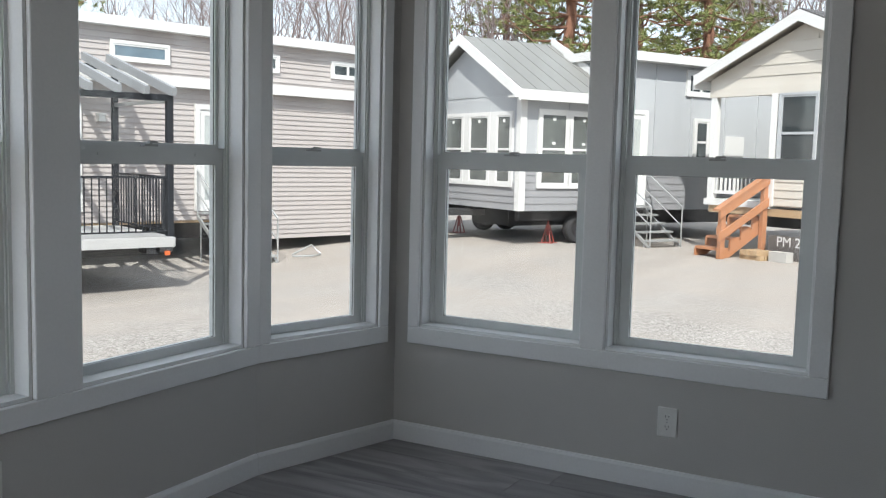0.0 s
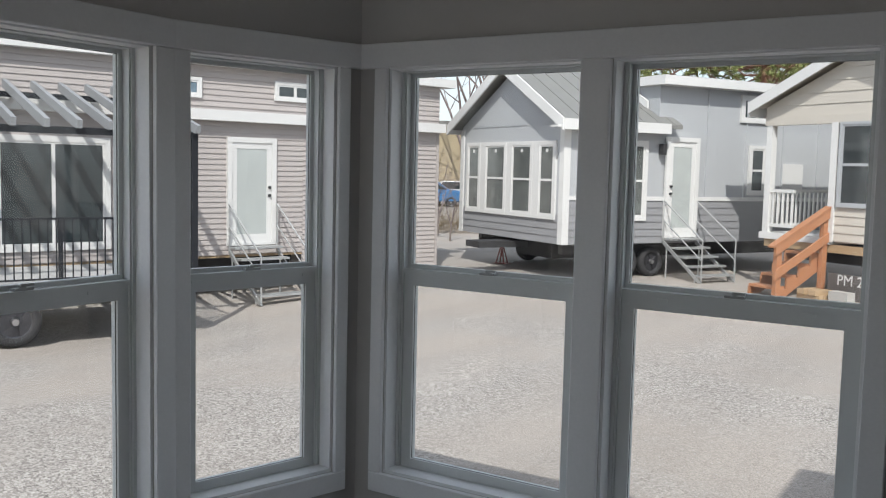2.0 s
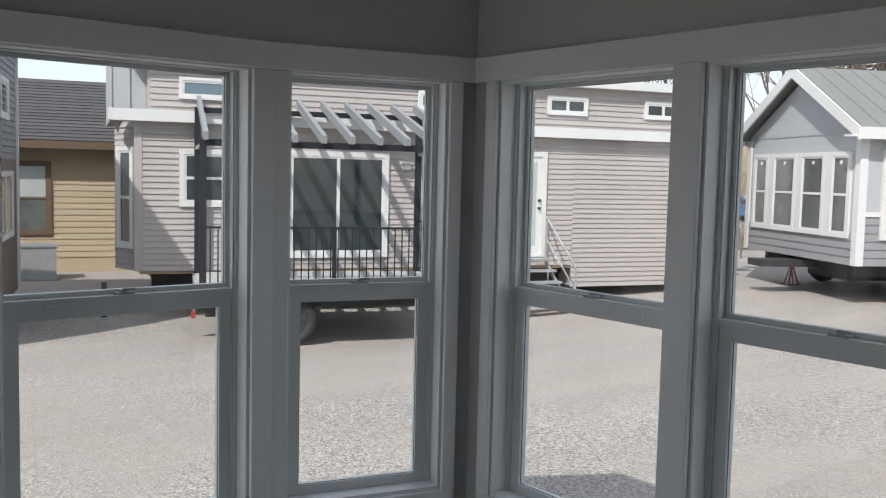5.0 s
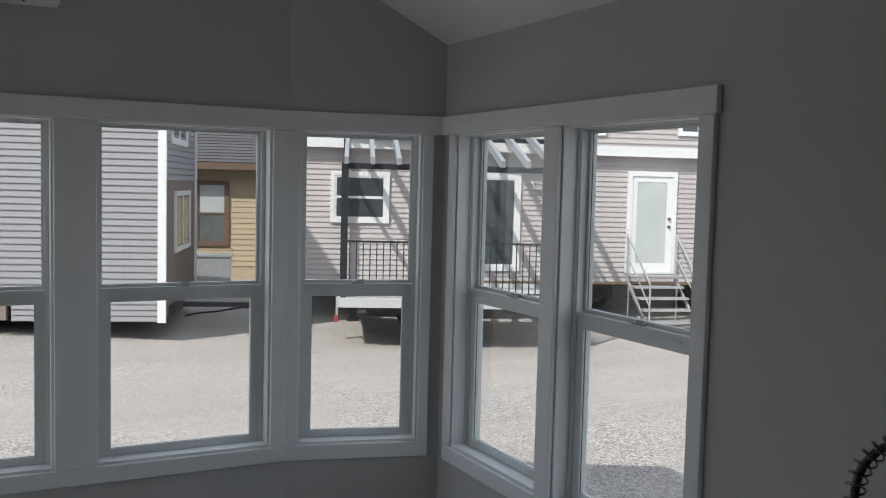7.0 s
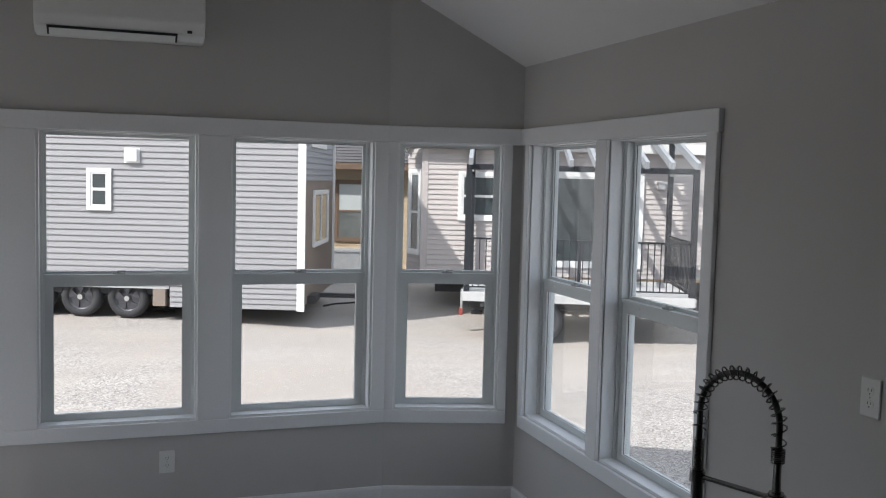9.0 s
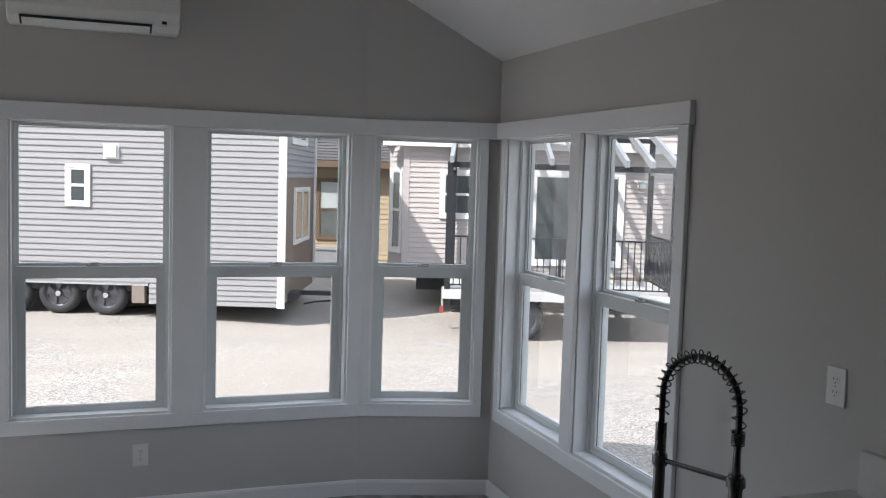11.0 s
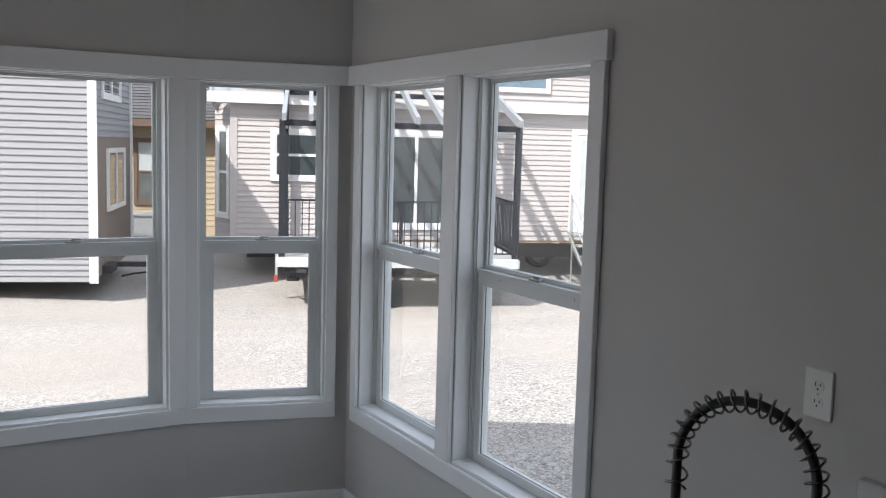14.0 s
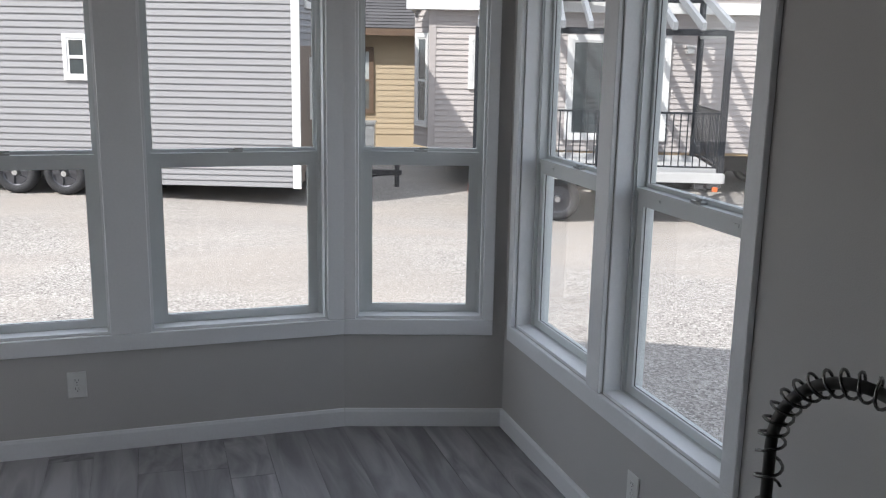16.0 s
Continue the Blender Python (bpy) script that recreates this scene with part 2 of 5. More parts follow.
ORANGE_WOOD = mat("orange_stained_timber", (0.37, 0.165, 0.08), 0.6, vary=0.2, scale=4, fine=30, bump=0.003, stretch=(5, 5, 1), rand=0.3)
RAW_WOOD = mat("raw_timber", (0.38, 0.27, 0.16), 0.7, vary=0.2, scale=5, fine=40, bump=0.003)
RED_PAINT = mat("red_painted_steel", (0.26, 0.045, 0.035), 0.5, vary=0.15, bump=0.0)
BARK_PINE = mat("pine_bark", (0.20, 0.10, 0.065), 0.95, vary=0.3, scale=6, fine=30, bump=0.03)
BARK_GREY = mat("grey_bark", (0.17, 0.14, 0.125), 0.95, vary=0.25, scale=6, fine=30, bump=0.02)
NEEDLES = mat("pine_needles", (0.20, 0.225, 0.085), 0.8, vary=0.45, scale=1.2, fine=9, bump=0.0, spec=0.2)
TWIGS = mat("bare_twigs", (0.19, 0.155, 0.15), 0.9, vary=0.3, scale=2, bump=0.0, spec=0.1)
DRY_BRUSH = mat("dry_brush", (0.30, 0.23, 0.14), 0.95, vary=0.35, scale=3, bump=0.0, spec=0.1)
YELLOW_WALL = mat("yellow_render", (0.36, 0.30, 0.20), 0.85, vary=0.1, scale=0.5, bump=0.0)
BLUE_PAINT = mat("blue_car_paint", (0.04, 0.16, 0.36), 0.3, vary=0.1, bump=0.0)
WHITE_PAINT = mat("white_car_paint", (0.7, 0.7, 0.7), 0.3, vary=0.05, bump=0.0)
BROWN_TRIM = mat("brown_window_trim", (0.13, 0.085, 0.055), 0.6, vary=0.1, bump=0.0)
BLOCK = mat("concrete_block", (0.40, 0.39, 0.37), 0.9, vary=0.15, scale=8, bump=0.004)
PANEL_DARK = mat("grey_brown_board", (0.11, 0.10, 0.095), 0.75, vary=0.2, scale=3, fine=30, bump=0.001)
# grey-brown that carries reflected light on the end wall; also colours the battery box
BOUNCE_AND_BOX = mat("brown_bounce_and_box", (0.185, 0.15, 0.125), 0.8, vary=0.12, scale=1.5, fine=25, bump=0.002)
LAMP_RED = mat("red_reflector", (0.55, 0.12, 0.03), 0.3, bump=0.0)

# ---- mesh helpers ----


def bx(bm, x0, x1, y0, y1, z0, z1, m=None):
    """A box between two corners."""
    vs = [bm.verts.new(((m @ Vector((x, y, z))) if m else Vector((x, y, z)))) for x in (x0, x1) for y in (y0, y1) for z in (z0, z1)]
    for q in ((0, 1, 3, 2), (4, 6, 7, 5), (0, 4, 5, 1), (2, 3, 7, 6), (0, 2, 6, 4), (1, 5, 7, 3)):
        bm.faces.new([vs[i] for i in q])
    return vs


def prism(bm, profile, a0, a1, axis='x', m=None):
    """A profile of (p, q) pairs drawn out along an axis: x -> (p, q) are y, z; y -> x, z; z -> x, y."""
    def at(a, p, q):
        v = Vector((a, p, q)) if axis == 'x' else Vector((p, a, q)) if axis == 'y' else Vector((p, q, a))
        return (m @ v) if m else v
    r0 = [bm.verts.new(at(a0, p, q)) for p, q in profile]
    r1 = [bm.verts.new(at(a1, p, q)) for p, q in profile]
    n = len(profile)
    for i in range(n):
        bm.faces.new((r0[i], r0[(i + 1) % n], r1[(i + 1) % n], r1[i]))
    bm.faces.new(r0[::-1])
    bm.faces.new(r1)


def tube(bm, p0, p1, r0, r1=None, n=8, caps=True):
    p0, p1 = Vector(p0), Vector(p1)
    r1 = r0 if r1 is None else r1
    d = (p1 - p0).normalized()
    u = d.orthogonal().normalized()
    w = d.cross(u)
    a = [bm.verts.new(p0 + (u * math.cos(2 * math.pi * i / n) + w * math.sin(2 * math.pi * i / n)) * r0) for i in range(n)]
    b = [bm.verts.new(p1 + (u * math.cos(2 * math.pi * i / n) + w * math.sin(2 * math.pi * i / n)) * r1) for i in range(n)]
    for i in range(n):
        bm.faces.new((a[i], a[(i + 1) % n], b[(i + 1) % n], b[i]))
    if caps:
        bm.faces.new(a[::-1])
        bm.faces.new(b)


def path_tube(bm, pts, r, n=8):
    """A round bar along a line of points."""
    pts = [Vector(p) for p in pts]
    rings = []
    u = (pts[1] - pts[0]).orthogonal().normalized()
    for i, p in enumerate(pts):
        d = (pts[min(i + 1, len(pts) - 1)] - pts[max(i - 1, 0)]).normalized()
        u = (u - d * u.dot(d)).normalized()
        w = d.cross(u)
        rings.append([bm.verts.new(p + (u * math.cos(2 * math.pi * k / n) + w * math.sin(2 * math.pi * k / n)) * r) for k in range(n)])
    for a, b in zip(rings, rings[1:]):
        for k in range(n):
            bm.faces.new((a[k], a[(k + 1) % n], b[(k + 1) % n], b[k]))
    bm.faces.new(rings[0][::-1])
    bm.faces.new(rings[-1])


def bevelled(bm, w):
    bmesh.ops.remove_doubles(bm, verts=bm.verts, dist=1e-5)
    bmesh.ops.bevel(bm, geom=bm.edges[:], offset=w, segments=1, affect='EDGES', clamp_overlap=True)


def part(name, bm, material, parent=None, label="", smooth=False):
    """Links a bmesh as one mesh object, under a thing or a part if one is given."""
    bmesh.ops.recalc_face_normals(bm, faces=bm.faces[:])
    me = bpy.data.meshes.new(name)
    bm.to_mesh(me)
    bm.free()
    if smooth:
        me.shade_smooth()
    me.materials.append(material)
    ob = new(name, me)
    if parent:
        ob.parent = parent
    if label:
        tagged(ob, label)
    return ob


def again(name, me, parent, m):
    """Another object on a mesh already made."""
    ob = new(name, me)
    ob.parent = parent
    ob.matrix_basis = m
    return ob


def thing(name, m, label, category, group="", kind=""):
    ob = new(name)
    ob.empty_display_size = 0.1
    ob.matrix_world = m
    return tagged(ob, label, category, group, kind)


def B():
    return bmesh.new()


G = -0.50  # the yard's gravel; the room's floor is at 0


def gz(x, y):
    """The gravel's height: nearly level, with a shallow dip before the warm grey home."""
    return G - 0.31 * math.exp(-((x - 5.8) / 5.0) ** 2 - ((y - 9.2) / 3.4) ** 2) + 0.04 * (1 + math.tanh((x - 12.5) * 0.6))

# ---- the room ----
K = (0.0, -0.008)
BEND = (-0.715, 0.186)
BEND2 = (-3.565, 0.186)
K2 = (-4.28, -0.008)
# unseen back wall's place, set far off so less light bounces forward
BACK = -10.4
EAVE, SLOPE, RIDGE_X = 2.435, 0.60, -2.14
TH = 0.13
SILL, HEAD = 0.525, 2.012


def ceil_z(x):
    return EAVE + SLOPE * min(-x, x + 4.28)


def wall_frame(a, b):
    """Local x runs from a to b, local y points out of the room, z up."""
    d = Vector((b[0] - a[0], b[1] - a[1], 0))
    n = Vector((-d.y, d.x, 0)).normalized()
    x = d.normalized()
    m = Matrix(((x.x, n.x, 0, a[0]), (x.y, n.y, 0, a[1]), (0, 0, 1, 0), (0, 0, 0, 1)))
    return m, d.length


def wall(name, a, b, openings, top, label, e0=0.0, e1=0.0):
    """A wall from a to b with openings (u0, u1) from SILL to HEAD; top(u) is its height."""
    m, L = wall_frame(a, b)
    bm = B()
    cuts = sorted({-e0, L + e1, *[u for o in openings for u in o], *([L / 2] if not openings else [])})
    for u0, u1 in zip(cuts, cuts[1:]):
        spans = [(-0.35, SILL), (HEAD, None)] if any(o[0] - 1e-6 <= u0 and u1 <= o[1] + 1e-6 for o in openings) else [(-0.35, None)]
        for z0, z1 in spans:
            vs = bx(bm, u0, u1, 0, TH, z0, 1.0 if z1 is None else z1)
            if z1 is None:
                for v in vs:
                    if v.co.z == 1.0:
                        v.co.z = top(v.co.x)
    for v in bm.verts:
        v.co = m @ v.co
    ob = part(name, bm, WALL_PAINT)
    tagged(ob, label, "wall", kind="structure")
    return m, L


def along(m, L):
    return lambda u: ceil_z((m @ Vector((min(max(u, 0), L), 0, 0))).x) + 0.02


def room_walls():
    flat = lambda u: EAVE + 0.02
    wall("wall_east", K, (0, BACK), [(0.128, 0.880), (0.980, 1.744)], flat, "greige painted wall with two white double-hung windows", 0.0, TH)
    for nm, a, b, ops in (("wall_northeast", BEND, K, [(0.055, 0.633)]),
                          ("wall_north", BEND2, BEND, NORTH_OPEN),
                          ("wall_northwest", K2, BEND2, [(0.107, 0.685)])):
        m, L = wall_frame(a, b)
        wall(nm, a, b, ops, along(m, L), "greige painted gable wall of a bowed window front", 0, 0)
    wall("wall_west", (K2[0], BACK), K2, WEST_OPEN, flat, "greige painted unseen side wall with two windows added for light", TH, 0)
    m, L = wall_frame((0, BACK), (K2[0], BACK))
    wall("wall_south", (0, BACK), (K2[0], BACK), [], along(m, L), "plain greige painted back wall", 0, 0)


LN = math.hypot(BEND[0] - BEND2[0], BEND[1] - BEND2[1])
nx = lambda x: (x - BEND2[0]) / (BEND[0] - BEND2[0]) * LN
# unseen west windows, added to let sun and sky light into the room
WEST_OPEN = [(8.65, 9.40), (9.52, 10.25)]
NORTH_OPEN = [(nx(-3.420), nx(-2.656)), (nx(-2.489), nx(-1.725)), (nx(-1.556), nx(-0.792))]
room_walls()

# floor base, ceiling and the outer roof
bm = B()
prism(bm, [(0, BACK), K, BEND, BEND2, K2, (K2[0], BACK)], -0.12, -0.006, 'z')
floor = tagged(part("floor", bm, GASKET), "grey wood-look vinyl plank floor", "floor", kind="structure")

bm = B()
for s in (0, 1):
    x0, x1 = (0.0, RIDGE_X) if s == 0 else (K2[0], RIDGE_X)
    o0 = TH if s == 0 else -TH
    vs = [(x0 + o0, EAVE - SLOPE * TH), (x1, ceil_z(x1)), (x1, ceil_z(x1) + 0.06), (x0 + o0, EAVE - SLOPE * TH + 0.06)]
    prism(bm, vs, BACK - 0.1, 0.40, 'y')
tagged(part("ceiling", bm, CEIL_PAINT), "off-white vaulted drywall ceiling", "ceiling", kind="structure")

bm = B()
for s in (0, 1):
    x0, x1, k = (0.0, RIDGE_X, 1) if s == 0 else (K2[0], RIDGE_X, -1)
    o = 0.48 * k
    prism(bm, [(x0 + o, EAVE - SLOPE * 0.48 + 0.15), (x1, ceil_z(x1) + 0.15), (x1, ceil_z(x1) + 0.27), (x0 + o, EAVE - SLOPE * 0.48 + 0.27)], -2.9, 0.50, 'y')
prism(bm, [(0.25, EAVE + 0.1), (0.25, 4.15), (K2[0] - 0.25, 4.15), (K2[0] - 0.25, EAVE + 0.1)], BACK - 0.4, -2.9, 'y')
tagged(part("roof", bm, ROOF_GREY), "grey metal roof over the room with a taller rear part", "roof", kind="structure")

# ---- window trim, windows, skirting ----
FRAMES = {
    "east": wall_frame(K, (0, BACK)),
    "northeast": wall_frame(BEND, K),
    "north": wall_frame(BEND2, BEND),
    "northwest": wall_frame(K2, BEND2),
    "west": wall_frame((K2[0], BACK), K2),
}
OPEN = {"west": WEST_OPEN, "east": [(0.128, 0.880), (0.980, 1.744)], "northeast": [(0.055, 0.633)], "north": NORTH_OPEN, "northwest": [(0.107, 0.685)]}
ENDS = {"west": (8.57, 10.33), "east": (0.075, 1.813), "northeast": (0.0, 0.683), "north": (0.0, LN), "northwest": (0.057, 0.740)}
HEADS = {"west": (8.55, 10.386), "east": (0.006, 1.825), "northeast": (0.0, 0.734), "north": (0.0, LN), "northwest": (0.006, 0.740)}


def board(name, u0, u1, y0, y1, z0, z1, m, parent, b=0.003):
    bm = B()
    bx(bm, u0, u1, y0, y1, z0, z1)
    bevelled(bm, b)
    for v in bm.verts:
        v.co = m @ v.co
    return part(name, bm, TRIM_PAINT, parent)


for side, (m, L) in FRAMES.items():
    t = thing("trim_" + side, Matrix(), "flat white painted window casing boards", "window trim", kind="structure")
    u0, u1 = ENDS[side]
    board("sill_board", u0, u1, -0.020, 0, 0.452, SILL, m, t)
    board("head_board", *HEADS[side], -0.025, 0, HEAD - 0.005, 2.095, m, t)
    edges = [u0, *[u for o in OPEN[side] for u in o], u1]
    for e0, e1 in zip(edges[0::2], edges[1::2]):
        board("side_board", e0, e1, -0.020, 0, SILL + 0.0005, HEAD - 0.0055, m, t)


def ring(bm, u0, u1, z0, z1, y0, y1, l, r, b, t):
    """A rectangular frame of four bars with the widths left, right, bottom, top."""
    bx(bm, u0, u0 + l, y0, y1, z0, z1)
    bx(bm, u1 - r, u1, y0, y1, z0, z1)
    bx(bm, u0 + l, u1 - r, y0, y1, z0, z0 + b)
    bx(bm, u0 + l, u1 - r, y0, y1, z1 - t, z1)


def room_window(number, side, u0, u1):
    m = FRAMES[side][0]
    w = thing("window_%d" % number, m, "white vinyl double-hung window with clear glass", "window", "windows of the room", "structure")
    bm = B()
    ring(bm, u0, u1, SILL, HEAD, 0.0015, 0.066, 0.010, 0.010, 0.012, 0.010)
    part("jamb_liner", bm, TRIM_PAINT, w)
    bm = B()
    ring(bm, u0, u1, SILL, HEAD, 0.066, TH + 0.02, 0.022, 0.022, 0.012, 0.014)
    bx(bm, u0 + 0.022, u0 + 0.028, 0.072, 0.080, SILL + 0.012, HEAD - 0.014)
    bx(bm, u1 - 0.028, u1 - 0.022, 0.072, 0.080, SILL + 0.012, HEAD - 0.014)
    part("window_frame", bm, VINYL, w)
    a, b = u0 + 0.022, u1 - 0.022
    bm = B()
    ring(bm, a, b, 1.262, HEAD - 0.014, 0.112, 0.138, 0.014, 0.014, 0.036, 0.013)
    up = part("upper_sash", bm, VINYL, w)
    bm = B()
    ring(bm, a + 0.003, b - 0.003, SILL + 0.012, 1.284, 0.080, 0.110, 0.044, 0.044, 0.033, 0.061)
    bx(bm, a + 0.003, b - 0.003, 0.074, 0.080, 1.268, 1.284)
    lo = part("lower_sash", bm, VINYL, w)
    bm = B()
    bx(bm, a + 0.014, b - 0.014, 0.123, 0.127, 1.296, HEAD - 0.026)
    p1 = part("pane", bm, GLASS, up)
    bm = B()
    bx(bm, a + 0.046, b - 0.046, 0.093, 0.097, SILL + 0.044, 1.224)
    p2 = part("pane", bm, GLASS, lo)
    for p in (p1, p2):
        p.visible_shadow = False
    bm = B()
    ring(bm, a + 0.044, b - 0.044, SILL + 0.042, 1.226, 0.0885, 0.092, 0.004, 0.004, 0.004, 0.004)
    ring(bm, a + 0.012, b - 0.012, 1.295, HEAD - 0.025, 0.1185, 0.122, 0.003, 0.003, 0.003, 0.003)
    part("gasket", bm, GASKET, w, "dark glazing gasket")
    c = (u0 + u1) / 2
    bm = B()
    bx(bm, c - 0.030, c + 0.030, 0.082, 0.106, 1.284, 1.292)
    tube(bm, (c, 0.094, 1.292), (c, 0.094, 1.299), 0.011, n=10)
    bx(bm, c - 0.006, c + 0.032, 0.084, 0.092, 1.296, 1.303)
    part("latch", bm, LATCH, lo, "grey sash latch")
    for s in (-1, 1):
        bm = B()
        bx(bm, c + s * 0.22 - 0.016, c + s * 0.22 + 0.016, 0.076, 0.0795, 1.252, 1.262)
        part("tilt_tab", bm, VINYL, lo)


room_window(1, "north", *NORTH_OPEN[1])
room_window(2, "north", *NORTH_OPEN[2])
room_window(3, "northeast", *OPEN["northeast"][0])
room_window(4, "east", *OPEN["east"][0])
room_window(5, "east", *OPEN["east"][1])
room_window(6, "north", *NORTH_OPEN[0])
room_window(7, "northwest", *OPEN["northwest"][0])
# west pair is out of view, added to light the room
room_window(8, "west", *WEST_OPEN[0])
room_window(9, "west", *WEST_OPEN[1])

for nm, a, b in (("east", K, (0, BACK)), ("northeast", BEND, K), ("north", BEND2, BEND), ("northwest", K2, BEND2), ("west", (K2[0], BACK), K2)):
    m, L = wall_frame(a, b)
    bm = B()
    prism(bm, [(0, 0.001), (-0.013, 0.001), (-0.013, 0.074), (-0.008, 0.086), (0, 0.088)], 0.002, L - 0.002, 'x', m)
    tagged(part("baseboard_" + nm, bm, TRIM_PAINT), "white painted baseboard", "baseboard", kind="structure")

# ---- fittings of the room ----


def outlet(m, label):
    """A duplex socket; local x along the wall, -y into the room."""
    t = thing("wall_outlet", m, label, "outlet", "wall outlets")
    bm = B()
    bx(bm, -0.039, 0.039, -0.007, 0, -0.0585, 0.0585)
    bevelled(bm, 0.003)
    part("cover_plate", bm, PLASTIC, t)
    for s in (-1, 1):
        bm = B()
        prism(bm, [(0.016 * math.cos(k * math.pi / 6), s * 0.0195 + max(-0.0125, min(0.0125, 0.0165 * math.sin(k * math.pi / 6)))) for k in range(12)], -0.0085, -0.0068, 'y')
        face = part("socket", bm, PLASTIC, t)
        bm = B()
        bx(bm, -0.0075, -0.0055, -0.0089, -0.0084, s * 0.0195 - 0.001, s * 0.0195 + 0.008)
        bx(bm, 0.0055, 0.0075, -0.0089, -0.0084, s * 0.0195, s * 0.0195 + 0.007)
        tube(bm, (0, -0.0084, s * 0.0195 - 0.0075), (0, -0.0089, s * 0.0195 - 0.0075), 0.0024, n=8)
        part("slots", bm, BLACK, face, "black socket slots")
    bm = B()
    tube(bm, (0, -0.0068, 0), (0, -0.0078, 0), 0.003, n=8)
    part("screw", bm, STEEL, t)
    return t


mE = FRAMES["east"][0]
outlet(mE @ pose(1.245, 0, 0.275), "white duplex outlet low on the greige wall")
outlet(mE @ pose(2.603, 0, 1.201), "white duplex outlet above the kitchen worktop")
outlet(FRAMES["north"][0] @ pose(nx(-1.872), 0, 0.312), "white duplex outlet under the bow windows")


def mini_split(m):
    t = thing("air_conditioner", m, "white wall-mounted mini-split air conditioner", "air conditioner")
    L = 0.775
    bm = B()
    prof = [(-0.002, 0.0), (-0.115, 0.0), (-0.165, 0.030), (-0.192, 0.085), (-0.198, 0.20), (-0.185, 0.262), (-0.150, 0.285), (-0.002, 0.290)]
    prism(bm, prof, 0, L, 'x')
    bevelled(bm, 0.006)
    part("casing", bm, PLASTIC, t)
    bm = B()
    prism(bm, [(-0.108, -0.0015), (-0.166, 0.0285), (-0.169, 0.0325), (-0.172, 0.031), (-0.110, -0.004)], 0.055, L - 0.13, 'x')
    part("air_slot", bm, BLACK, t, "dark air outlet slot")
    bm = B()
    prism(bm, [(-0.119, -0.0015), (-0.158, 0.0215), (-0.163, 0.0205), (-0.122, -0.007)], 0.065, L - 0.14, 'x')
    part("louvre", bm, PLASTIC, t)
    bm = B()
    bx(bm, L - 0.085, L - 0.062, -0.176, -0.168, 0.036, 0.050)
    part("display", bm, BLACK, t)
    return t


mini_split(FRAMES["north"][0] @ pose(nx(-2.480), 0, 2.452))


def peninsula():
    """Cabinet run from the right-hand wall with a worktop, an upstand and a sink."""
    t = thing("kitchen_cabinet", pose(0, 0, 0), "pale painted kitchen base cabinet under the worktop", "cabinet")
    bm = B()
    bx(bm, -1.18, -0.002, -3.55, -2.76, 0.10, 0.876)
    bx(bm, -1.14, -0.002, -3.50, -2.80, 0.001, 0.10)
    part("body", bm, CABINET, t)
    for i in range(2):
        bm = B()
        bx(bm, -1.16 + 0.57 * i, -0.62 + 0.57 * i, -3.57, -3.551, 0.13, 0.85)
        bevelled(bm, 0.004)
        d = part("door", bm, CABINET, t)
        bm = B()
        tube(bm, (-0.70 + 0.22 * i, -3.595, 0.70), (-0.70 + 0.22 * i, -3.595, 0.82), 0.005)
        for z in (0.715, 0.805):
            tube(bm, (-0.70 + 0.22 * i, -3.570, z), (-0.70 + 0.22 * i, -3.595, z), 0.004)
        part("handle", bm, STEEL, d)
    w = thing("worktop", pose(0, 0, 0.878), "pale kitchen worktop with a steel sink", "worktop")
    bm = B()
    for x0, x1, y0, y1 in ((-1.22, -0.95, -3.60, -2.69), (-0.40, -0.002, -3.60, -2.69), (-0.95, -0.40, -3.12, -2.69), (-0.95, -0.40, -3.60, -3.50)):
        bx(bm, x0, x1, y0, y1, 0, 0.038)
    part("slab", bm, STONE, w)
    bm = B()
    bx(bm, -0.95, -0.40, -3.50, -3.12, -0.002 + 0.004, 0.008)
    for x0, x1, y0, y1 in ((-0.95, -0.94, -3.50, -3.12), (-0.41, -0.40, -3.50, -3.12), (-0.94, -0.41, -3.50, -3.49), (-0.94, -0.41, -3.13, -3.12)):
        bx(bm, x0, x1, y0, y1, 0.008, 0.040)
    part("sink", bm, STEEL, w, "brushed steel sink")
    u = thing("upstand", pose(0, 0, 0.9165), "white upstand along the wall behind the worktop", "backsplash")
    bm = B()
    bx(bm, -0.030, -0.001, -3.60, -2.742, 0, 0.131)
    bevelled(bm, 0.003)
    part("slab", bm, STONE, u)


peninsula()


def helix(c0, path_pts, r, turns, per=10):
    """Points of a coil round a line of points."""
    pts = [Vector(p) for p in path_pts]
    n = turns * per
    out = []
    u = (pts[1] - pts[0]).orthogonal().normalized()
    for i in range(n + 1):
        f = i / n * (len(pts) - 1)
        k = min(int(f), len(pts) - 2)
        p = pts[k].lerp(pts[k + 1], f - k)
        d = (pts[min(k + 1, len(pts) - 1)] - pts[max(k - 1, 0)]).normalized()
        u = (u - d * u.dot(d)).normalized()
        w = d.cross(u)
        a = 2 * math.pi * i / per
        out.append(p + (u * math.cos(a) + w * math.sin(a)) * r)
    return out


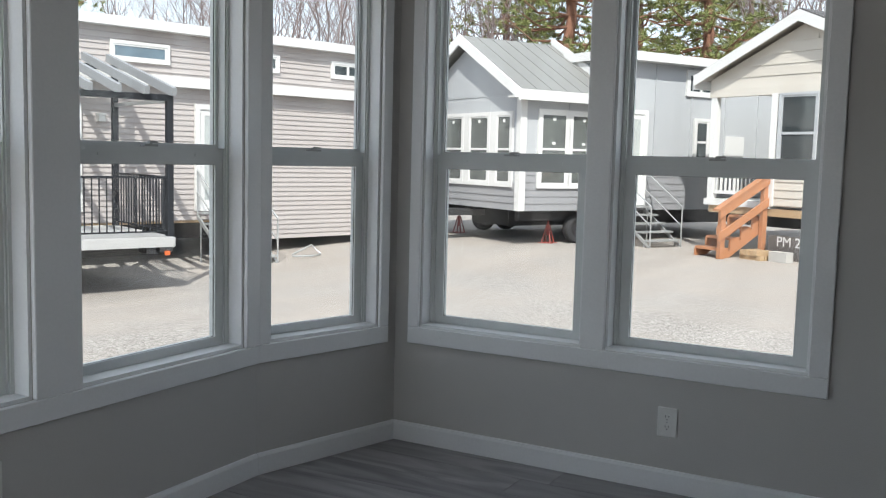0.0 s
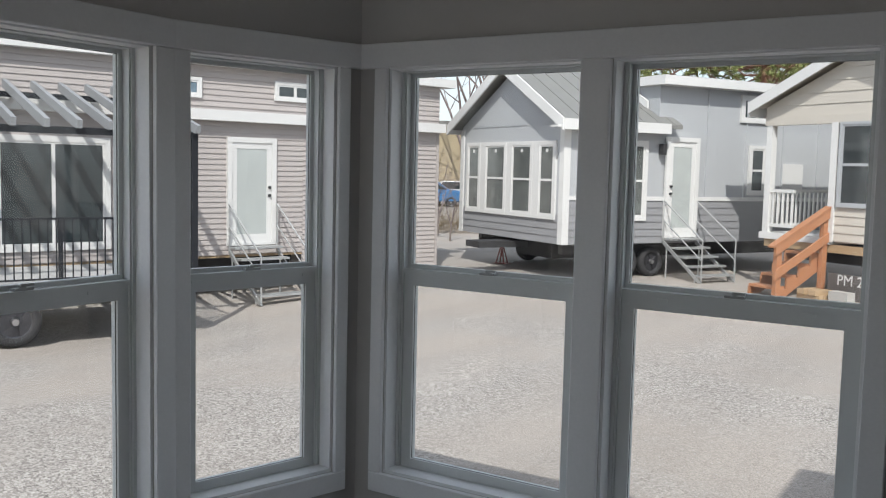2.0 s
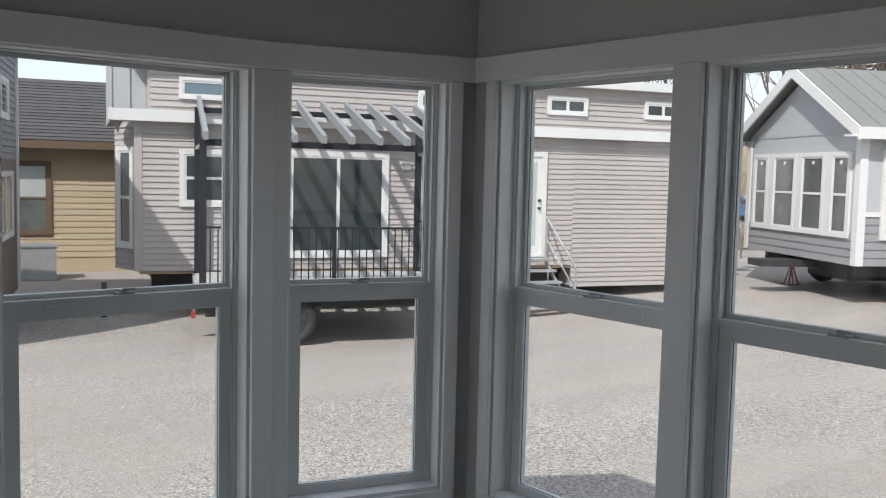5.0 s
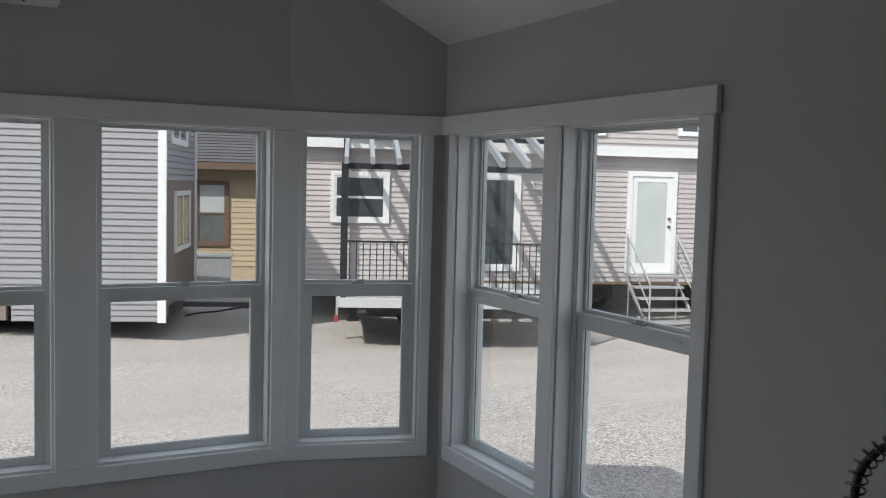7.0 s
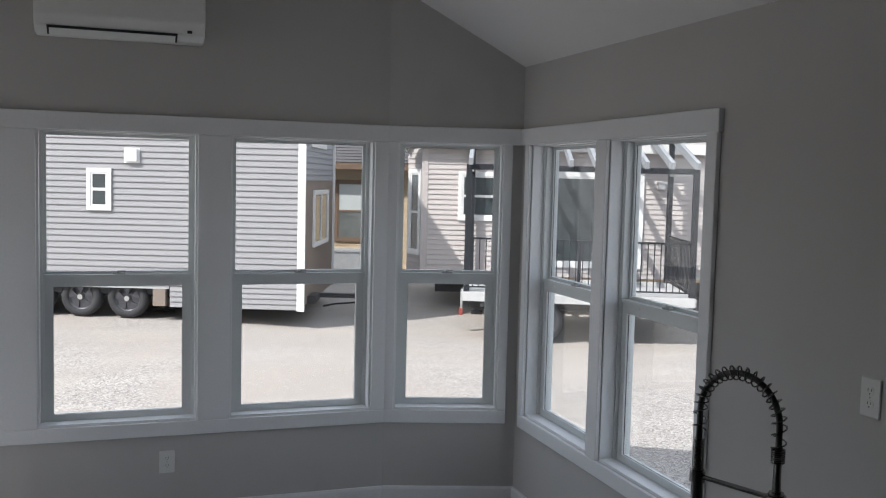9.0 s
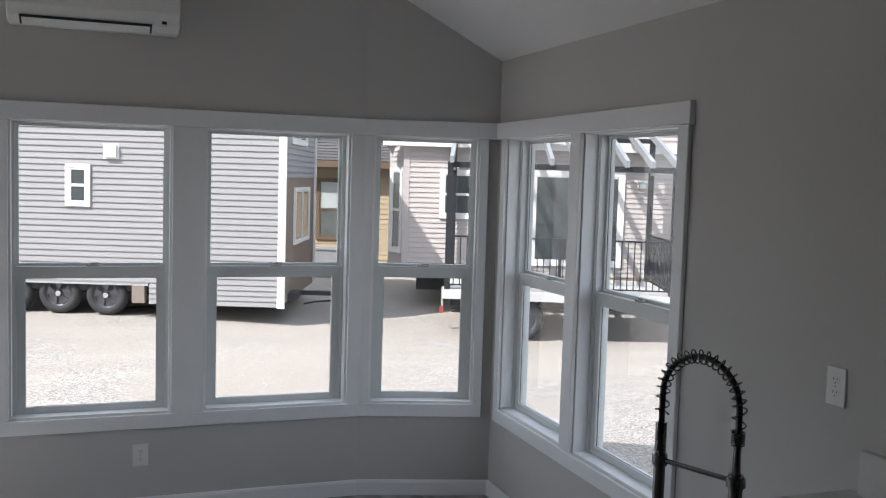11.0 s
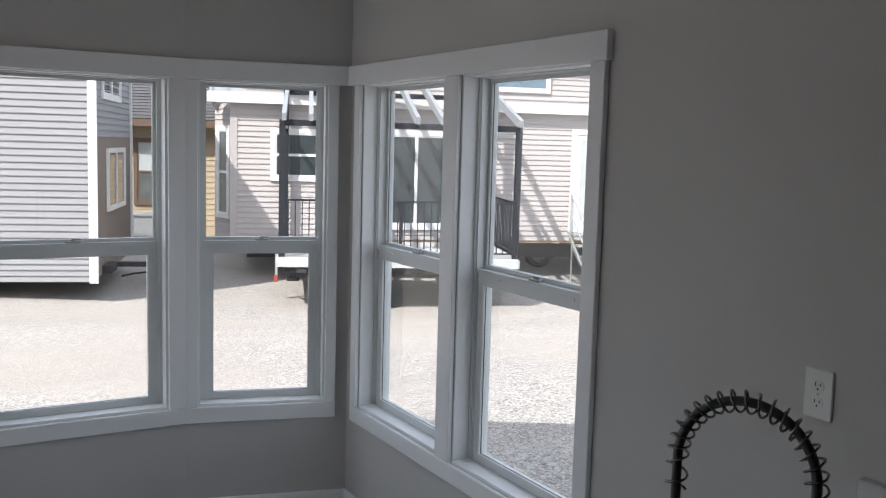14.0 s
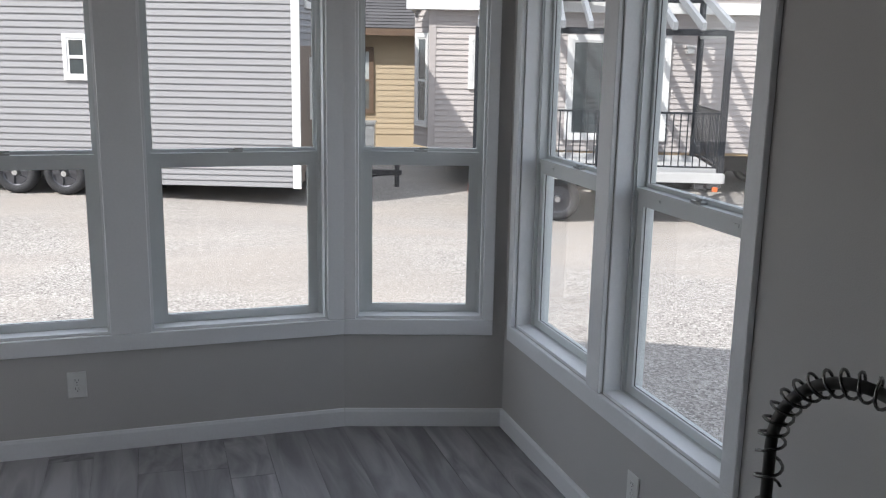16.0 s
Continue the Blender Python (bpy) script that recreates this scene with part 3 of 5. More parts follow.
def faucet():
    t = thing("kitchen_faucet", pose(-0.912, -3.080, 0.917, 0, 0, -69), "dark chrome spring-neck kitchen faucet on the worktop", "faucet")
    R, top = 0.092, 0.418
    bm = B()
    tube(bm, (0, 0, 0), (0, 0, 0.012), 0.030, 0.028, 20)
    tube(bm, (0, 0, 0.012), (0, 0, 0.10), 0.021, 0.020, 20)
    tube(bm, (0, 0, 0.10), (0, 0, 0.262), 0.0125, n=20)
    tube(bm, (0, 0, 0.260), (0, 0, 0.284), 0.0165, n=20)
    tube(bm, (0, 0, 0.284), (0, 0, 0.353), 0.0112, n=20)
    part("body", bm, CHROME, t, smooth=False)
    bm = B()
    tube(bm, (0, -0.02, 0.06), (0, -0.055, 0.065), 0.011, n=12)
    tube(bm, (0, -0.05, 0.065), (0, -0.075, 0.14), 0.005, n=8)
    part("lever", bm, CHROME, t)
    arch = [(0, 0, z) for z in (0.34, 0.37, 0.39, top)]
    arch += [(R - R * math.cos(a * math.pi / 20), 0, top + R * math.sin(a * math.pi / 20)) for a in range(1, 21)]
    arch += [(2 * R, 0, z) for z in (0.39, 0.37, 0.345)]
    bm = B()
    path_tube(bm, arch, 0.0066, 12)
    part("hose", bm, HOSE, t, "dark grey hose", smooth=True)
    bm = B()
    path_tube(bm, helix(0, [(0, 0, 0.285), (0, 0, 0.32), (0, 0, 0.353)], 0.0116, 22, 8), 0.0012, 5)
    part("tight_spring", bm, CHROME, t, smooth=True)
    bm = B()
    path_tube(bm, helix(0, arch[1:-1], 0.0142, 21, 14), 0.0018, 7)
    part("open_spring", bm, CHROME, t, smooth=True)
    bm = B()
    path_tube(bm, helix(0, [(2 * R, 0, 0.374), (2 * R, 0, 0.360), (2 * R, 0, 0.346)], 0.0128, 7, 10), 0.0018, 6)
    part("end_spring", bm, CHROME, t, smooth=True)
    bm = B()
    tube(bm, (2 * R, 0, 0.350), (2 * R, 0, 0.285), 0.0072, 0.0090, 14)
    tube(bm, (2 * R, 0, 0.286), (2 * R, 0, 0.255), 0.0150, n=18)
    tube(bm, (2 * R, 0, 0.255), (2 * R, 0, 0.150), 0.0135, 0.017, 18)
    part("spray_head", bm, CHROME, t)
    bm = B()
    tube(bm, (0, 0, 0.272), (2 * R - 0.016, 0, 0.272), 0.0055, n=12)
    tube(bm, (2 * R, 0, 0.262), (2 * R, 0, 0.280), 0.0195, n=18)
    part("holder_arm", bm, CHROME, t)


faucet()

# planks of the floor
PW, PL = 0.182, 1.22
bm = B()
bx(bm, -PW / 2 + 0.0008, PW / 2 - 0.0008, 0.0, 1.0, -0.006, 0.0)
plank_mesh = part("plank", bm, PLANK, floor)


def bow_y(x):
    if x > BEND[0]:
        return K[1] + (x - K[0]) / (BEND[0] - K[0]) * (BEND[1] - K[1])
    if x > BEND2[0]:
        return BEND[1] + (x - BEND[0]) / (BEND2[0] - BEND[0]) * (BEND2[1] - BEND[1])
    return BEND2[1] + (x - BEND2[0]) / (K2[0] - BEND2[0]) * (K2[1] - BEND2[1])


def planks():
    first = True
    rng = random.Random(4)
    for i in range(24):
        x = -PW / 2 - i * PW
        end = min(bow_y(x - PW / 2), bow_y(x + PW / 2)) + 0.05
        y = BACK + 0.01 - rng.random() * 0.9
        while y < end - 0.02:
            a, b = max(y, BACK), min(y + PL, end)
            if b - a > 0.02:
                m = Matrix.LocRotScale((x, a, 0), None, (1, b - a - 0.0016, 1))
                if first:
                    plank_mesh.matrix_basis = m
                    first = False
                else:
                    again("plank", plank_mesh.data, floor, m)
            y += PL


planks()

# ---- the yard ----
GRID = [-600, -150, -60, -30, -20, *range(-12, 26), 30, 40, 60, 150, 600]
me = bpy.data.meshes.new("ground")
me.from_pydata([(x, y, gz(x, y)) for y in GRID for x in GRID], [], [(j * len(GRID) + i, j * len(GRID) + i + 1, (j + 1) * len(GRID) + i + 1, (j + 1) * len(GRID) + i) for j in range(len(GRID) - 1) for i in range(len(GRID) - 1)])
me.materials.append(GRAVEL)
me.shade_smooth()
ground = new("ground", me)
tagged(ground, "pale grey and tan gravel yard", "gravel", kind="structure")


def loose_stones():
    rng = np.random.default_rng(3)
    n = 16000
    x = rng.uniform(-4.5, 9.0, n)
    y = rng.uniform(-4.0, 10.0, n)
    near = np.hypot(x - 1.0, y - 1.0)
    keep = (rng.uniform(0, 1, n) < np.clip(1.25 - near / 10, 0.08, 1)) & ((y > 0.6) | (x > 0.4))
    x, y = x[keep], y[keep]
    n = len(x)
    r = rng.uniform(0.005, 0.012, n)
    base = np.array(((1, 0, 0), (0, 1, 0), (-1, 0, 0), (0, -1, 0), (0.1, 0.1, 0.8)))
    ang = rng.uniform(0, 6.28, n)
    c, s = np.cos(ang)[:, None], np.sin(ang)[:, None]
    sx, sy = rng.uniform(0.7, 1.3, (n, 1)), rng.uniform(0.7, 1.3, (n, 1))
    bxx, byy = base[None, :, 0] * sx, base[None, :, 1] * sy
    px = x[:, None] + r[:, None] * (bxx * c - byy * s)
    py = y[:, None] + r[:, None] * (bxx * s + byy * c)
    ground_z = G - 0.31 * np.exp(-((x - 5.8) / 5.0) ** 2 - ((y - 9.2) / 3.4) ** 2)
    pz = ground_z[:, None] - 0.002 + r[:, None] * base[None, :, 2]
    verts = np.stack((px, py, pz), -1).reshape(-1, 3)
    faces = []
    for i in range(n):
        o = 5 * i
        faces += [(o, o + 1, o + 4), (o + 1, o + 2, o + 4), (o + 2, o + 3, o + 4), (o + 3, o, o + 4)]
    me = bpy.data.meshes.new("loose_stones")
    me.from_pydata(verts.tolist(), [], faces)
    me.materials.append(STONES)
    tagged(new("loose_stones", me), "loose crushed stones on the gravel", "gravel", kind="stuff")


loose_stones()

# ---- parts of the park homes ----


def clapboards(parent, m, x0, x1, z0, z1, exposure, material, depth=0.018):
    """Courses of lap siding, each a piece of its own; m puts the wall's plane, -y is outside."""
    n = max(1, round((z1 - z0) / exposure))
    e = (z1 - z0) / n
    bm = B()
    prism(bm, [(-depth, 0), (-depth, 0.012), (-0.003, e), (0.02, e), (0.02, 0)], x0, x1, 'x')
    first = part("clapboard", bm, material, parent)
    first.matrix_basis = m @ pose(0, 0, z0)
    for i in range(1, n):
        again("clapboard", first.data, parent, m @ pose(0, 0, z0 + i * e))


def house_window(parent, m, x0, x1, z0, z1, split="h", trim=0.085, pane=None, frame_mat=None, name="window", pane_low=None):
    bm = B()
    ring(bm, x0, x1, z0, z1, -0.045, 0.01, trim, trim, trim, trim)
    a0, a1, b0, b1 = x0 + trim, x1 - trim, z0 + trim, z1 - trim
    ring(bm, a0, a1, b0, b1, -0.032, 0.01, 0.035, 0.035, 0.035, 0.035)
    zc, xc = (b0 + b1) / 2, (a0 + a1) / 2
    if split == "h":
        bx(bm, a0 + 0.035, a1 - 0.035, -0.034, 0.01, zc - 0.025, zc + 0.025)
    if split == "v":
        bx(bm, xc - 0.03, xc + 0.03, -0.036, 0.01, b0 + 0.035, b1 - 0.035)
    for v in bm.verts:
        v.co = m @ v.co
    w = part(name, bm, frame_mat or WHITE_OUT, parent)
    spans = [(a0, a1, b0, b1)]
    if split == "h":
        spans = [(a0, a1, b0, zc), (a0, a1, zc, b1)]
    if split == "v":
        spans = [(a0, xc, b0, b1), (xc, a1, b0, b1)]
    for i, (p0, p1, q0, q1) in enumerate(spans):
        bm = B()
        bx(bm, p0 + 0.01, p1 - 0.01, -0.018, -0.012, q0 + 0.01, q1 - 0.01)
        for v in bm.verts:
            v.co = m @ v.co
        part("pane", bm, (pane_low if (pane_low and i == 0) else pane) or PANE_DARK, w)
    return w


def entry_door(parent, m, x0, x1, z0, z1, hinge=0):
    bm = B()
    t = 0.10
    bx(bm, x0, x0 + t, -0.05, 0.01, z0, z1)
    bx(bm, x1 - t, x1, -0.05, 0.01, z0, z1)
    bx(bm, x0 + t, x1 - t, -0.05, 0.01, z1 - t, z1)
    bx(bm, x0 + t, x1 - t, -0.06, 0.01, z0, z0 + 0.05)
    a0, a1 = x0 + t, x1 - t
    zt = z1 - t
    lock = a0 + 0.055 if hinge else a1 - 0.055
    for p in ((a0, a0 + 0.11, z0 + 0.05, zt), (a1 - 0.11, a1, z0 + 0.05, zt), (a0 + 0.11, a1 - 0.11, z0 + 0.05, z0 + 0.22), (a0 + 0.11, a1 - 0.11, zt - 0.12, zt)):
        bx(bm, p[0], p[1], -0.025, 0.01, p[2], p[3])
    for v in bm.verts:
        v.co = m @ v.co
    d = part("door", bm, WHITE_OUT, parent, "white glazed entry door")
    bm = B()
    bx(bm, a0 + 0.1, a1 - 0.1, -0.014, -0.008, z0 + 0.2, zt - 0.1)
    for v in bm.verts:
        v.co = m @ v.co
    part("pane", bm, PANE_BLIND, d, "pane with a closed white blind")
    for nm, z in (("handle", z0 + 0.98), ("deadbolt", z0 + 1.14)):
        bm = B()
        tube(bm, m @ Vector((lock, -0.025, z)), m @ Vector((lock, -0.075, z)), 0.028, n=10)
        part(nm, bm, CHASSIS, d, "dark metal fitting")


def solid(parent, name, material, *boxes, m=None, label=""):
    bm = B()
    for b in boxes:
        bx(bm, *b, m)
    return part(name, bm, material, parent, label)


def road_wheel(parent, m, r=0.34, w=0.22):
    """A trailer wheel whose axle runs along local y."""
    bm = B()
    n = 28
    prof = [(-w / 2, r * 0.62), (-w / 2 - 0.01, r * 0.82), (-w / 2 + 0.02, r * 0.97), (-w / 2 + 0.06, r), (w / 2 - 0.06, r), (w / 2 - 0.02, r * 0.97), (w / 2 + 0.01, r * 0.82), (w / 2, r * 0.62)]
    rings = [[bm.verts.new(m @ Vector((q * math.cos(2 * math.pi * k / n), y, q * math.sin(2 * math.pi * k / n)))) for k in range(n)] for y, q in prof]
    for a, b in zip(rings, rings[1:] + rings[:1]):
        for k in range(n):
            bm.faces.new((a[k], a[(k + 1) % n], b[(k + 1) % n], b[k]))
    t = part("wheel", bm, TYRE, parent, "black trailer tyre", smooth=True)
    bm = B()
    n = 20
    y0 = -w / 2 + 0.02
    outer = [m @ Vector((r * 0.63 * math.cos(2 * math.pi * k / n), y0, r * 0.63 * math.sin(2 * math.pi * k / n))) for k in range(n)]
    for k in range(0, n, 4):
        a0, a1 = 2 * math.pi * k / n, 2 * math.pi * (k + 2.4) / n
        pts = [(0.22, a0 + 0.2), (0.60, a0), (0.60, a1), (0.22, a1 - 0.2)]
        f = [m @ Vector((r * q * math.cos(a), y0, r * q * math.sin(a))) for q, a in pts]
        g = [p + (m.to_3x3() @ Vector((0, 0.03, 0))) for p in f]
        vs = [bm.verts.new(p) for p in f + g]
        for q in ((0, 1, 2, 3), (4, 7, 6, 5), (0, 4, 5, 1), (1, 5, 6, 2), (2, 6, 7, 3), (3, 7, 4, 0)):
            bm.faces.new([vs[i] for i in q])
    for i in range(n):
        a, b = outer[i], outer[(i + 1) % n]
        c = m @ Vector((0, 0, 0))
        s = 0.90
        v = [bm.verts.new(p) for p in (a, b, c.lerp(b, s), c.lerp(a, s))]
        bm.faces.new(v)
    tube(bm, m @ Vector((0, y0 + 0.03, 0)), m @ Vector((0, y0 + 0.05, 0)), r * 0.62, n=20)
    rim = part("rim", bm, RIM, t)
    bm = B()
    tube(bm, m @ Vector((0, y0 + 0.02, 0)), m @ Vector((0, y0 - 0.05, 0)), r * 0.17, r * 0.13, 12)
    part("hub", bm, HUB, t)
    return t


def metal_stairs(m, n, width, rise, run, label, rails=True, material=None, boards=0.04):
    """Steps that climb along local +y to the door at y = 0; local origin at the sill's height."""
    mt = material or GALV
    t = thing("entry_stairs", m, label, "stairs")
    foot = m @ Vector((0, -run * n, 0))
    rise = (foot.z - gz(foot.x, foot.y)) / n / m.to_scale().x
    low = -(n * rise)
    for i in range(n):
        bm = B()
        bx(bm, -width / 2, width / 2, -run * (n - i), -run * (n - i - 1) - 0.03, low + rise * (i + 0.95) - boards, low + rise * (i + 0.95))
        part("tread", bm, mt, t)
    for s in (-1, 1):
        bm = B()
        x = s * width / 2
        a, b = Vector((x, -run * n, low + 0.05)), Vector((x, -0.02, low + rise * n - 0.05))
        if material:
            # timber stringer, cut like a saw under the treads
            saw = [(-run * n, low)]
            for i in range(n):
                saw += [(-run * (n - i), low + rise * (i + 0.95) - boards), (-run * (n - i - 1), low + rise * (i + 0.95) - boards)]
            saw += [(0, low + rise * n * 0.62), (-run * n + 0.28, low)]
            prism(bm, saw, x - 0.02, x + 0.02, 'x')
            part("stringer", bm, mt, t)
            continue
        prism(bm, [(a.y - 0.04, a.z - 0.045), (a.y + 0.07, a.z - 0.045), (b.y, b.z - 0.09), (b.y, b.z)], x - 0.02, x + 0.02, 'x')
        for q in (0.15, 0.9):
            p = a.lerp(b, q)
            tube(bm, (p.x, p.y, low), (p.x, p.y, p.z), 0.018, n=6)
        part("stringer", bm, mt, t)
        if rails:
            bm = B()
            h = Vector((0, 0, 0.86))
            path_tube(bm, [a, a + h, b + h, b], 0.019, 6)
            path_tube(bm, [a + h * 0.5, b + h * 0.5], 0.014, 6)
            part("handrail", bm, mt, t)
    return t


def wheel_at(parent, x, y, r=0.34):
    w = parent.matrix_world @ Vector((x, y, 0))
    k = parent.matrix_world.to_scale().x
    return road_wheel(parent, pose(x, y, (gz(w.x, w.y) - parent.matrix_world.translation.z) / k + r), r)


# ---- house A: warm grey home with a pergola deck ----
HS = 0.905  # these park models are a little smaller than full-size homes
MA = pose(9.413, 9.681, -0.057, 0, 0, -17.56) @ Matrix.Scale(HS, 4)
I = Matrix()


def house_a():
    h = thing("park_home", MA, "warm grey park home with white trim and a raised loft", "house", "park homes")
    solid(h, "wall", SIDING_A, (-7.24, 4.76, 0.0, 3.4, 0.10, 2.72), (-7.10, 4.9, 0.12, 3.3, 2.72, 3.80), (1.25, 4.76, 0.0, 3.4, -0.32, 0.10))
    clapboards(h, I, -7.24, 1.2, 0.12, 2.70, 0.1016, SIDING_A, 0.022)
    clapboards(h, I, 1.2, 4.76, -0.33, 2.70, 0.1016, SIDING_A, 0.022)
    clapboards(h, pose(0, 0.12, 0), -7.05, 4.9, 2.98, 3.74, 0.1016, SIDING_A, 0.022)
    solid(h, "end_panel", PANEL_B, (-7.70, -7.10, 0.45, 3.3, 2.72, 3.86), label="pale grey panelled end of the loft")
    for x in (-7.72, -7.42):
        solid(h, "panel_batten", PANEL_B, (x, x + 0.05, 0.42, 0.46, 2.72, 3.86))
    solid(h, "lower_eave", WHITE_OUT, (-7.75, 4.84, -0.22, 0.14, 2.70, 2.90))
    solid(h, "roof", WHITE_OUT, (-7.40, 5.22, -0.10, 3.6, 3.74, 3.92), label="white roof edge of the loft")
    solid(h, "corner_trim", SIDING_A, (4.73, 4.80, -0.03, 0.06, -0.33, 2.70))
    solid(h, "corner_trim", SIDING_A, (-7.33, -7.20, -0.028, 0.06, 0.12, 2.70))
    solid(h, "sill_beam", RAW_WOOD, (-7.24, 1.2, 0.0, 0.1, 0.07, 0.12), label="raw timber rim below the siding")
    solid(h, "chassis", CHASSIS, (-7.0, 4.6, 0.5, 3.2, -0.10, 0.10), (-7.0, 4.6, 0.6, 0.75, -0.3, -0.1))
    # canted bay at the far end
    mb = pose(-7.24, 0, 0) @ pose(0, 0, 0, 0, 0, -62)
    bm = B()
    bx(bm, -0.78, 0, 0.0, 0.12, 0.12, 2.70, mb)
    part("bay_wall", bm, SIDING_A, h)
    clapboards(h, mb, -0.78, 0.0, 0.12, 2.70, 0.1016, SIDING_A, 0.022)
    house_window(h, mb @ pose(0, -0.02, 0), -0.66, -0.12, 0.50, 2.28)
    house_window(h, pose(0, -0.02, 0), -6.58, -5.43, 1.25, 2.25)
    for x0, x1, p in ((-6.58, -5.46, PANE_BLUE), (-2.17, -0.98, PANE_BLUE)):
        house_window(h, pose(0, 0.10, 0), x0, x1, 3.12, 3.50, None, 0.06, p)
    for x0, x1 in ((0.59, 1.52), (2.88, 3.81)):
        house_window(h, pose(0, 0.10, 0), x0, x1, 3.17, 3.55, "v", 0.06)
    house_window(h, pose(0, -0.02, 0), -4.72, -2.77, 0.33, 2.29, "v", 0.10, PANE_DARK, name="sliding_door")
    entry_door(h, pose(0, -0.02, 0), -0.51, 0.56, 0.30, 2.41)
    solid(h, "wall_lantern", GALV, (-2.48, -2.36, -0.14, -0.02, 1.98, 2.10), (-2.50, -2.34, -0.16, -0.02, 2.10, 2.13))
    for x in (-1.4, -0.6):
        wheel_at(h, x, 1.6, 0.33)
    metal_stairs(MA @ pose(0.03, -0.1, 0.30), 5, 1.05, 0.190, 0.255, "galvanised steel entry steps with handrails")


house_a()


def pergola_deck():
    """A trailer-borne deck with a black rail and a sloping pergola of grey rafters."""
    F = -3.0
    t = thing("pergola_deck", MA @ pose(-2.55, -2.95, 0, 0, 0, -4.5) @ pose(2.55, 2.95, 0), "trailer deck with black railing and grey timber pergola", "deck")
    x0, x1, y0, y1 = -6.55, -2.50, F, -0.40
    n = 19
    bm = B()
    w = (y1 - y0) / n
    bx(bm, x0, x1, 0, w - 0.008, 0.075, 0.105)
    first = part("deck_board", bm, DECK_BOARD, t)
    first.location = (0, y0, 0)
    for i in range(1, n):
        again("deck_board", first.data, t, pose(0, y0 + i * w, 0))
    solid(t, "fascia", DECK_BOARD, (x0, x1, y0 - 0.03, y0, -0.06, 0.085), (x0 - 0.03, x0, y0, y1, -0.06, 0.085), (x1, x1 + 0.03, y0, y1, -0.06, 0.085), label="pale deck fascia")
    solid(t, "chassis", CHASSIS, (x0 + 0.1, x1 - 0.1, y0 + 0.35, y0 + 0.5, -0.22, -0.06), (x0 + 0.1, x1 - 0.1, y1 - 0.5, y1 - 0.35, -0.22, -0.06), (x0 + 0.3, x0 + 0.45, y0, y1, -0.16, -0.06), (x1 - 0.45, x1 - 0.3, y0, y1, -0.16, -0.06))
    for x in (x0 + 0.05, x1 - 0.05):
        for y, z in ((y0 + 0.05, 2.28), (y1 - 0.12, 2.90)):
            solid(t, "post", DARK_FRAME, (x - 0.05, x + 0.05, y - 0.05, y + 0.05, 0.105, z))
    solid(t, "beam", DARK_FRAME, (x0, x1, y0 + 0.0, y0 + 0.1, 2.26, 2.36))
    solid(t, "beam", DARK_FRAME, (x0, x1, y1 - 0.17, y1 - 0.07, 2.88, 2.97))
    for x in (x0 + 0.05, x1 - 0.05):
        solid(t, "tie", GALV, (x - 0.03, x + 0.03, y0 + 0.1, y1 - 0.17, 2.24, 2.30))
    L = math.hypot(y1 + 0.15 - y0, 0.68)
    bm = B()
    prism(bm, [(-0.22, 0.02), (-0.22, 0.14), (L, 0.14), (L, 0.0), (-0.12, 0.0)], -0.035, 0.035, 'x')
    r0 = part("rafter", bm, RAFTER, t)
    for i in range(10):
        m = pose(x0 + 0.08 + i * (x1 - x0 - 0.16) / 9, y0, 2.37, math.degrees(math.asin(0.68 / L)))
        if i == 0:
            r0.matrix_basis = m
        else:
            again("rafter", r0.data, t, m)

    def rail(p, q, k):
        p, q = Vector((*p, 0)), Vector((*q, 0))
        for z, r in ((1.05, 0.024), (0.19, 0.018)):
            bm = B()
            path_tube(bm, [p + Vector((0, 0, z)), q + Vector((0, 0, z))], r, 4)
            part("rail", bm, DARK_FRAME, t)
        bm = B()
        bx(bm, -0.009, 0.009, -0.009, 0.009, 0.19, 1.04)
        b0 = part("baluster", bm, DARK_FRAME, t)
        for i in range(k):
            c = p.lerp(q, (i + 0.5) / k)
            if i == 0:
                b0.location = c
            else:
                again("baluster", b0.data, t, pose(c.x, c.y, 0))
    rail((x0 + 0.1, y0 + 0.03), (x1 - 0.1, y0 + 0.03), 34)
    rail((x1 - 0.03, y0 + 0.1), (x1 - 0.03, y1 - 0.17), 19)
    rail((x0 + 0.05, y0 + 0.1), (x0 + 0.05, y0 + 0.75), 6)
    solid(t, "middle_post", DARK_FRAME, ((x0 + x1) / 2 - 0.03, (x0 + x1) / 2 + 0.03, y0 + 0.005, y0 + 0.055, 0.085, 1.05))
    p = MA @ Vector((-5.3, F, 0))
    GA = (gz(p.x, p.y) - MA.translation.z) / HS
    road_wheel(t, pose(-5.13, y0 + 0.20, GA + 0.37), 0.37)
    road_wheel(t, pose(-5.13, y1 - 0.20, GA + 0.37, 0, 0, 180), 0.37)
    solid(t, "axle", CHASSIS, (-5.19, -5.07, y0 + 0.28, y1 - 0.28, GA + 0.31, GA + 0.43))
    solid(t, "rear_lamp", LAMP_RED, (x1 - 0.17, x1 - 0.08, y0 - 0.05, y0 - 0.031, -0.19, -0.12), label="small orange trailer lamp")
    solid(t, "side_lamp", RED_PAINT, (x0 - 0.10, x0 - 0.03, -2.29, -2.20, -0.42, -0.30), label="small red trailer lamp")
    solid(t, "lamp_bracket", GALV, (x0 - 0.075, x0 - 0.035, -2.27, -2.22, -0.30, 0.06))
    solid(t, "coupling", CHASSIS, (x0 + 0.12, x0 + 0.34, -2.30, -2.18, -0.40, -0.34), (x0 + 0.18, x0 + 0.28, -2.28, -2.20, -0.34, -0.06))
    solid(t, "lamp_bracket", CHASSIS, (x1 - 0.24, x1 - 0.03, y0 - 0.031, y0 + 0.4, -0.14, -0.06))


pergola_deck()


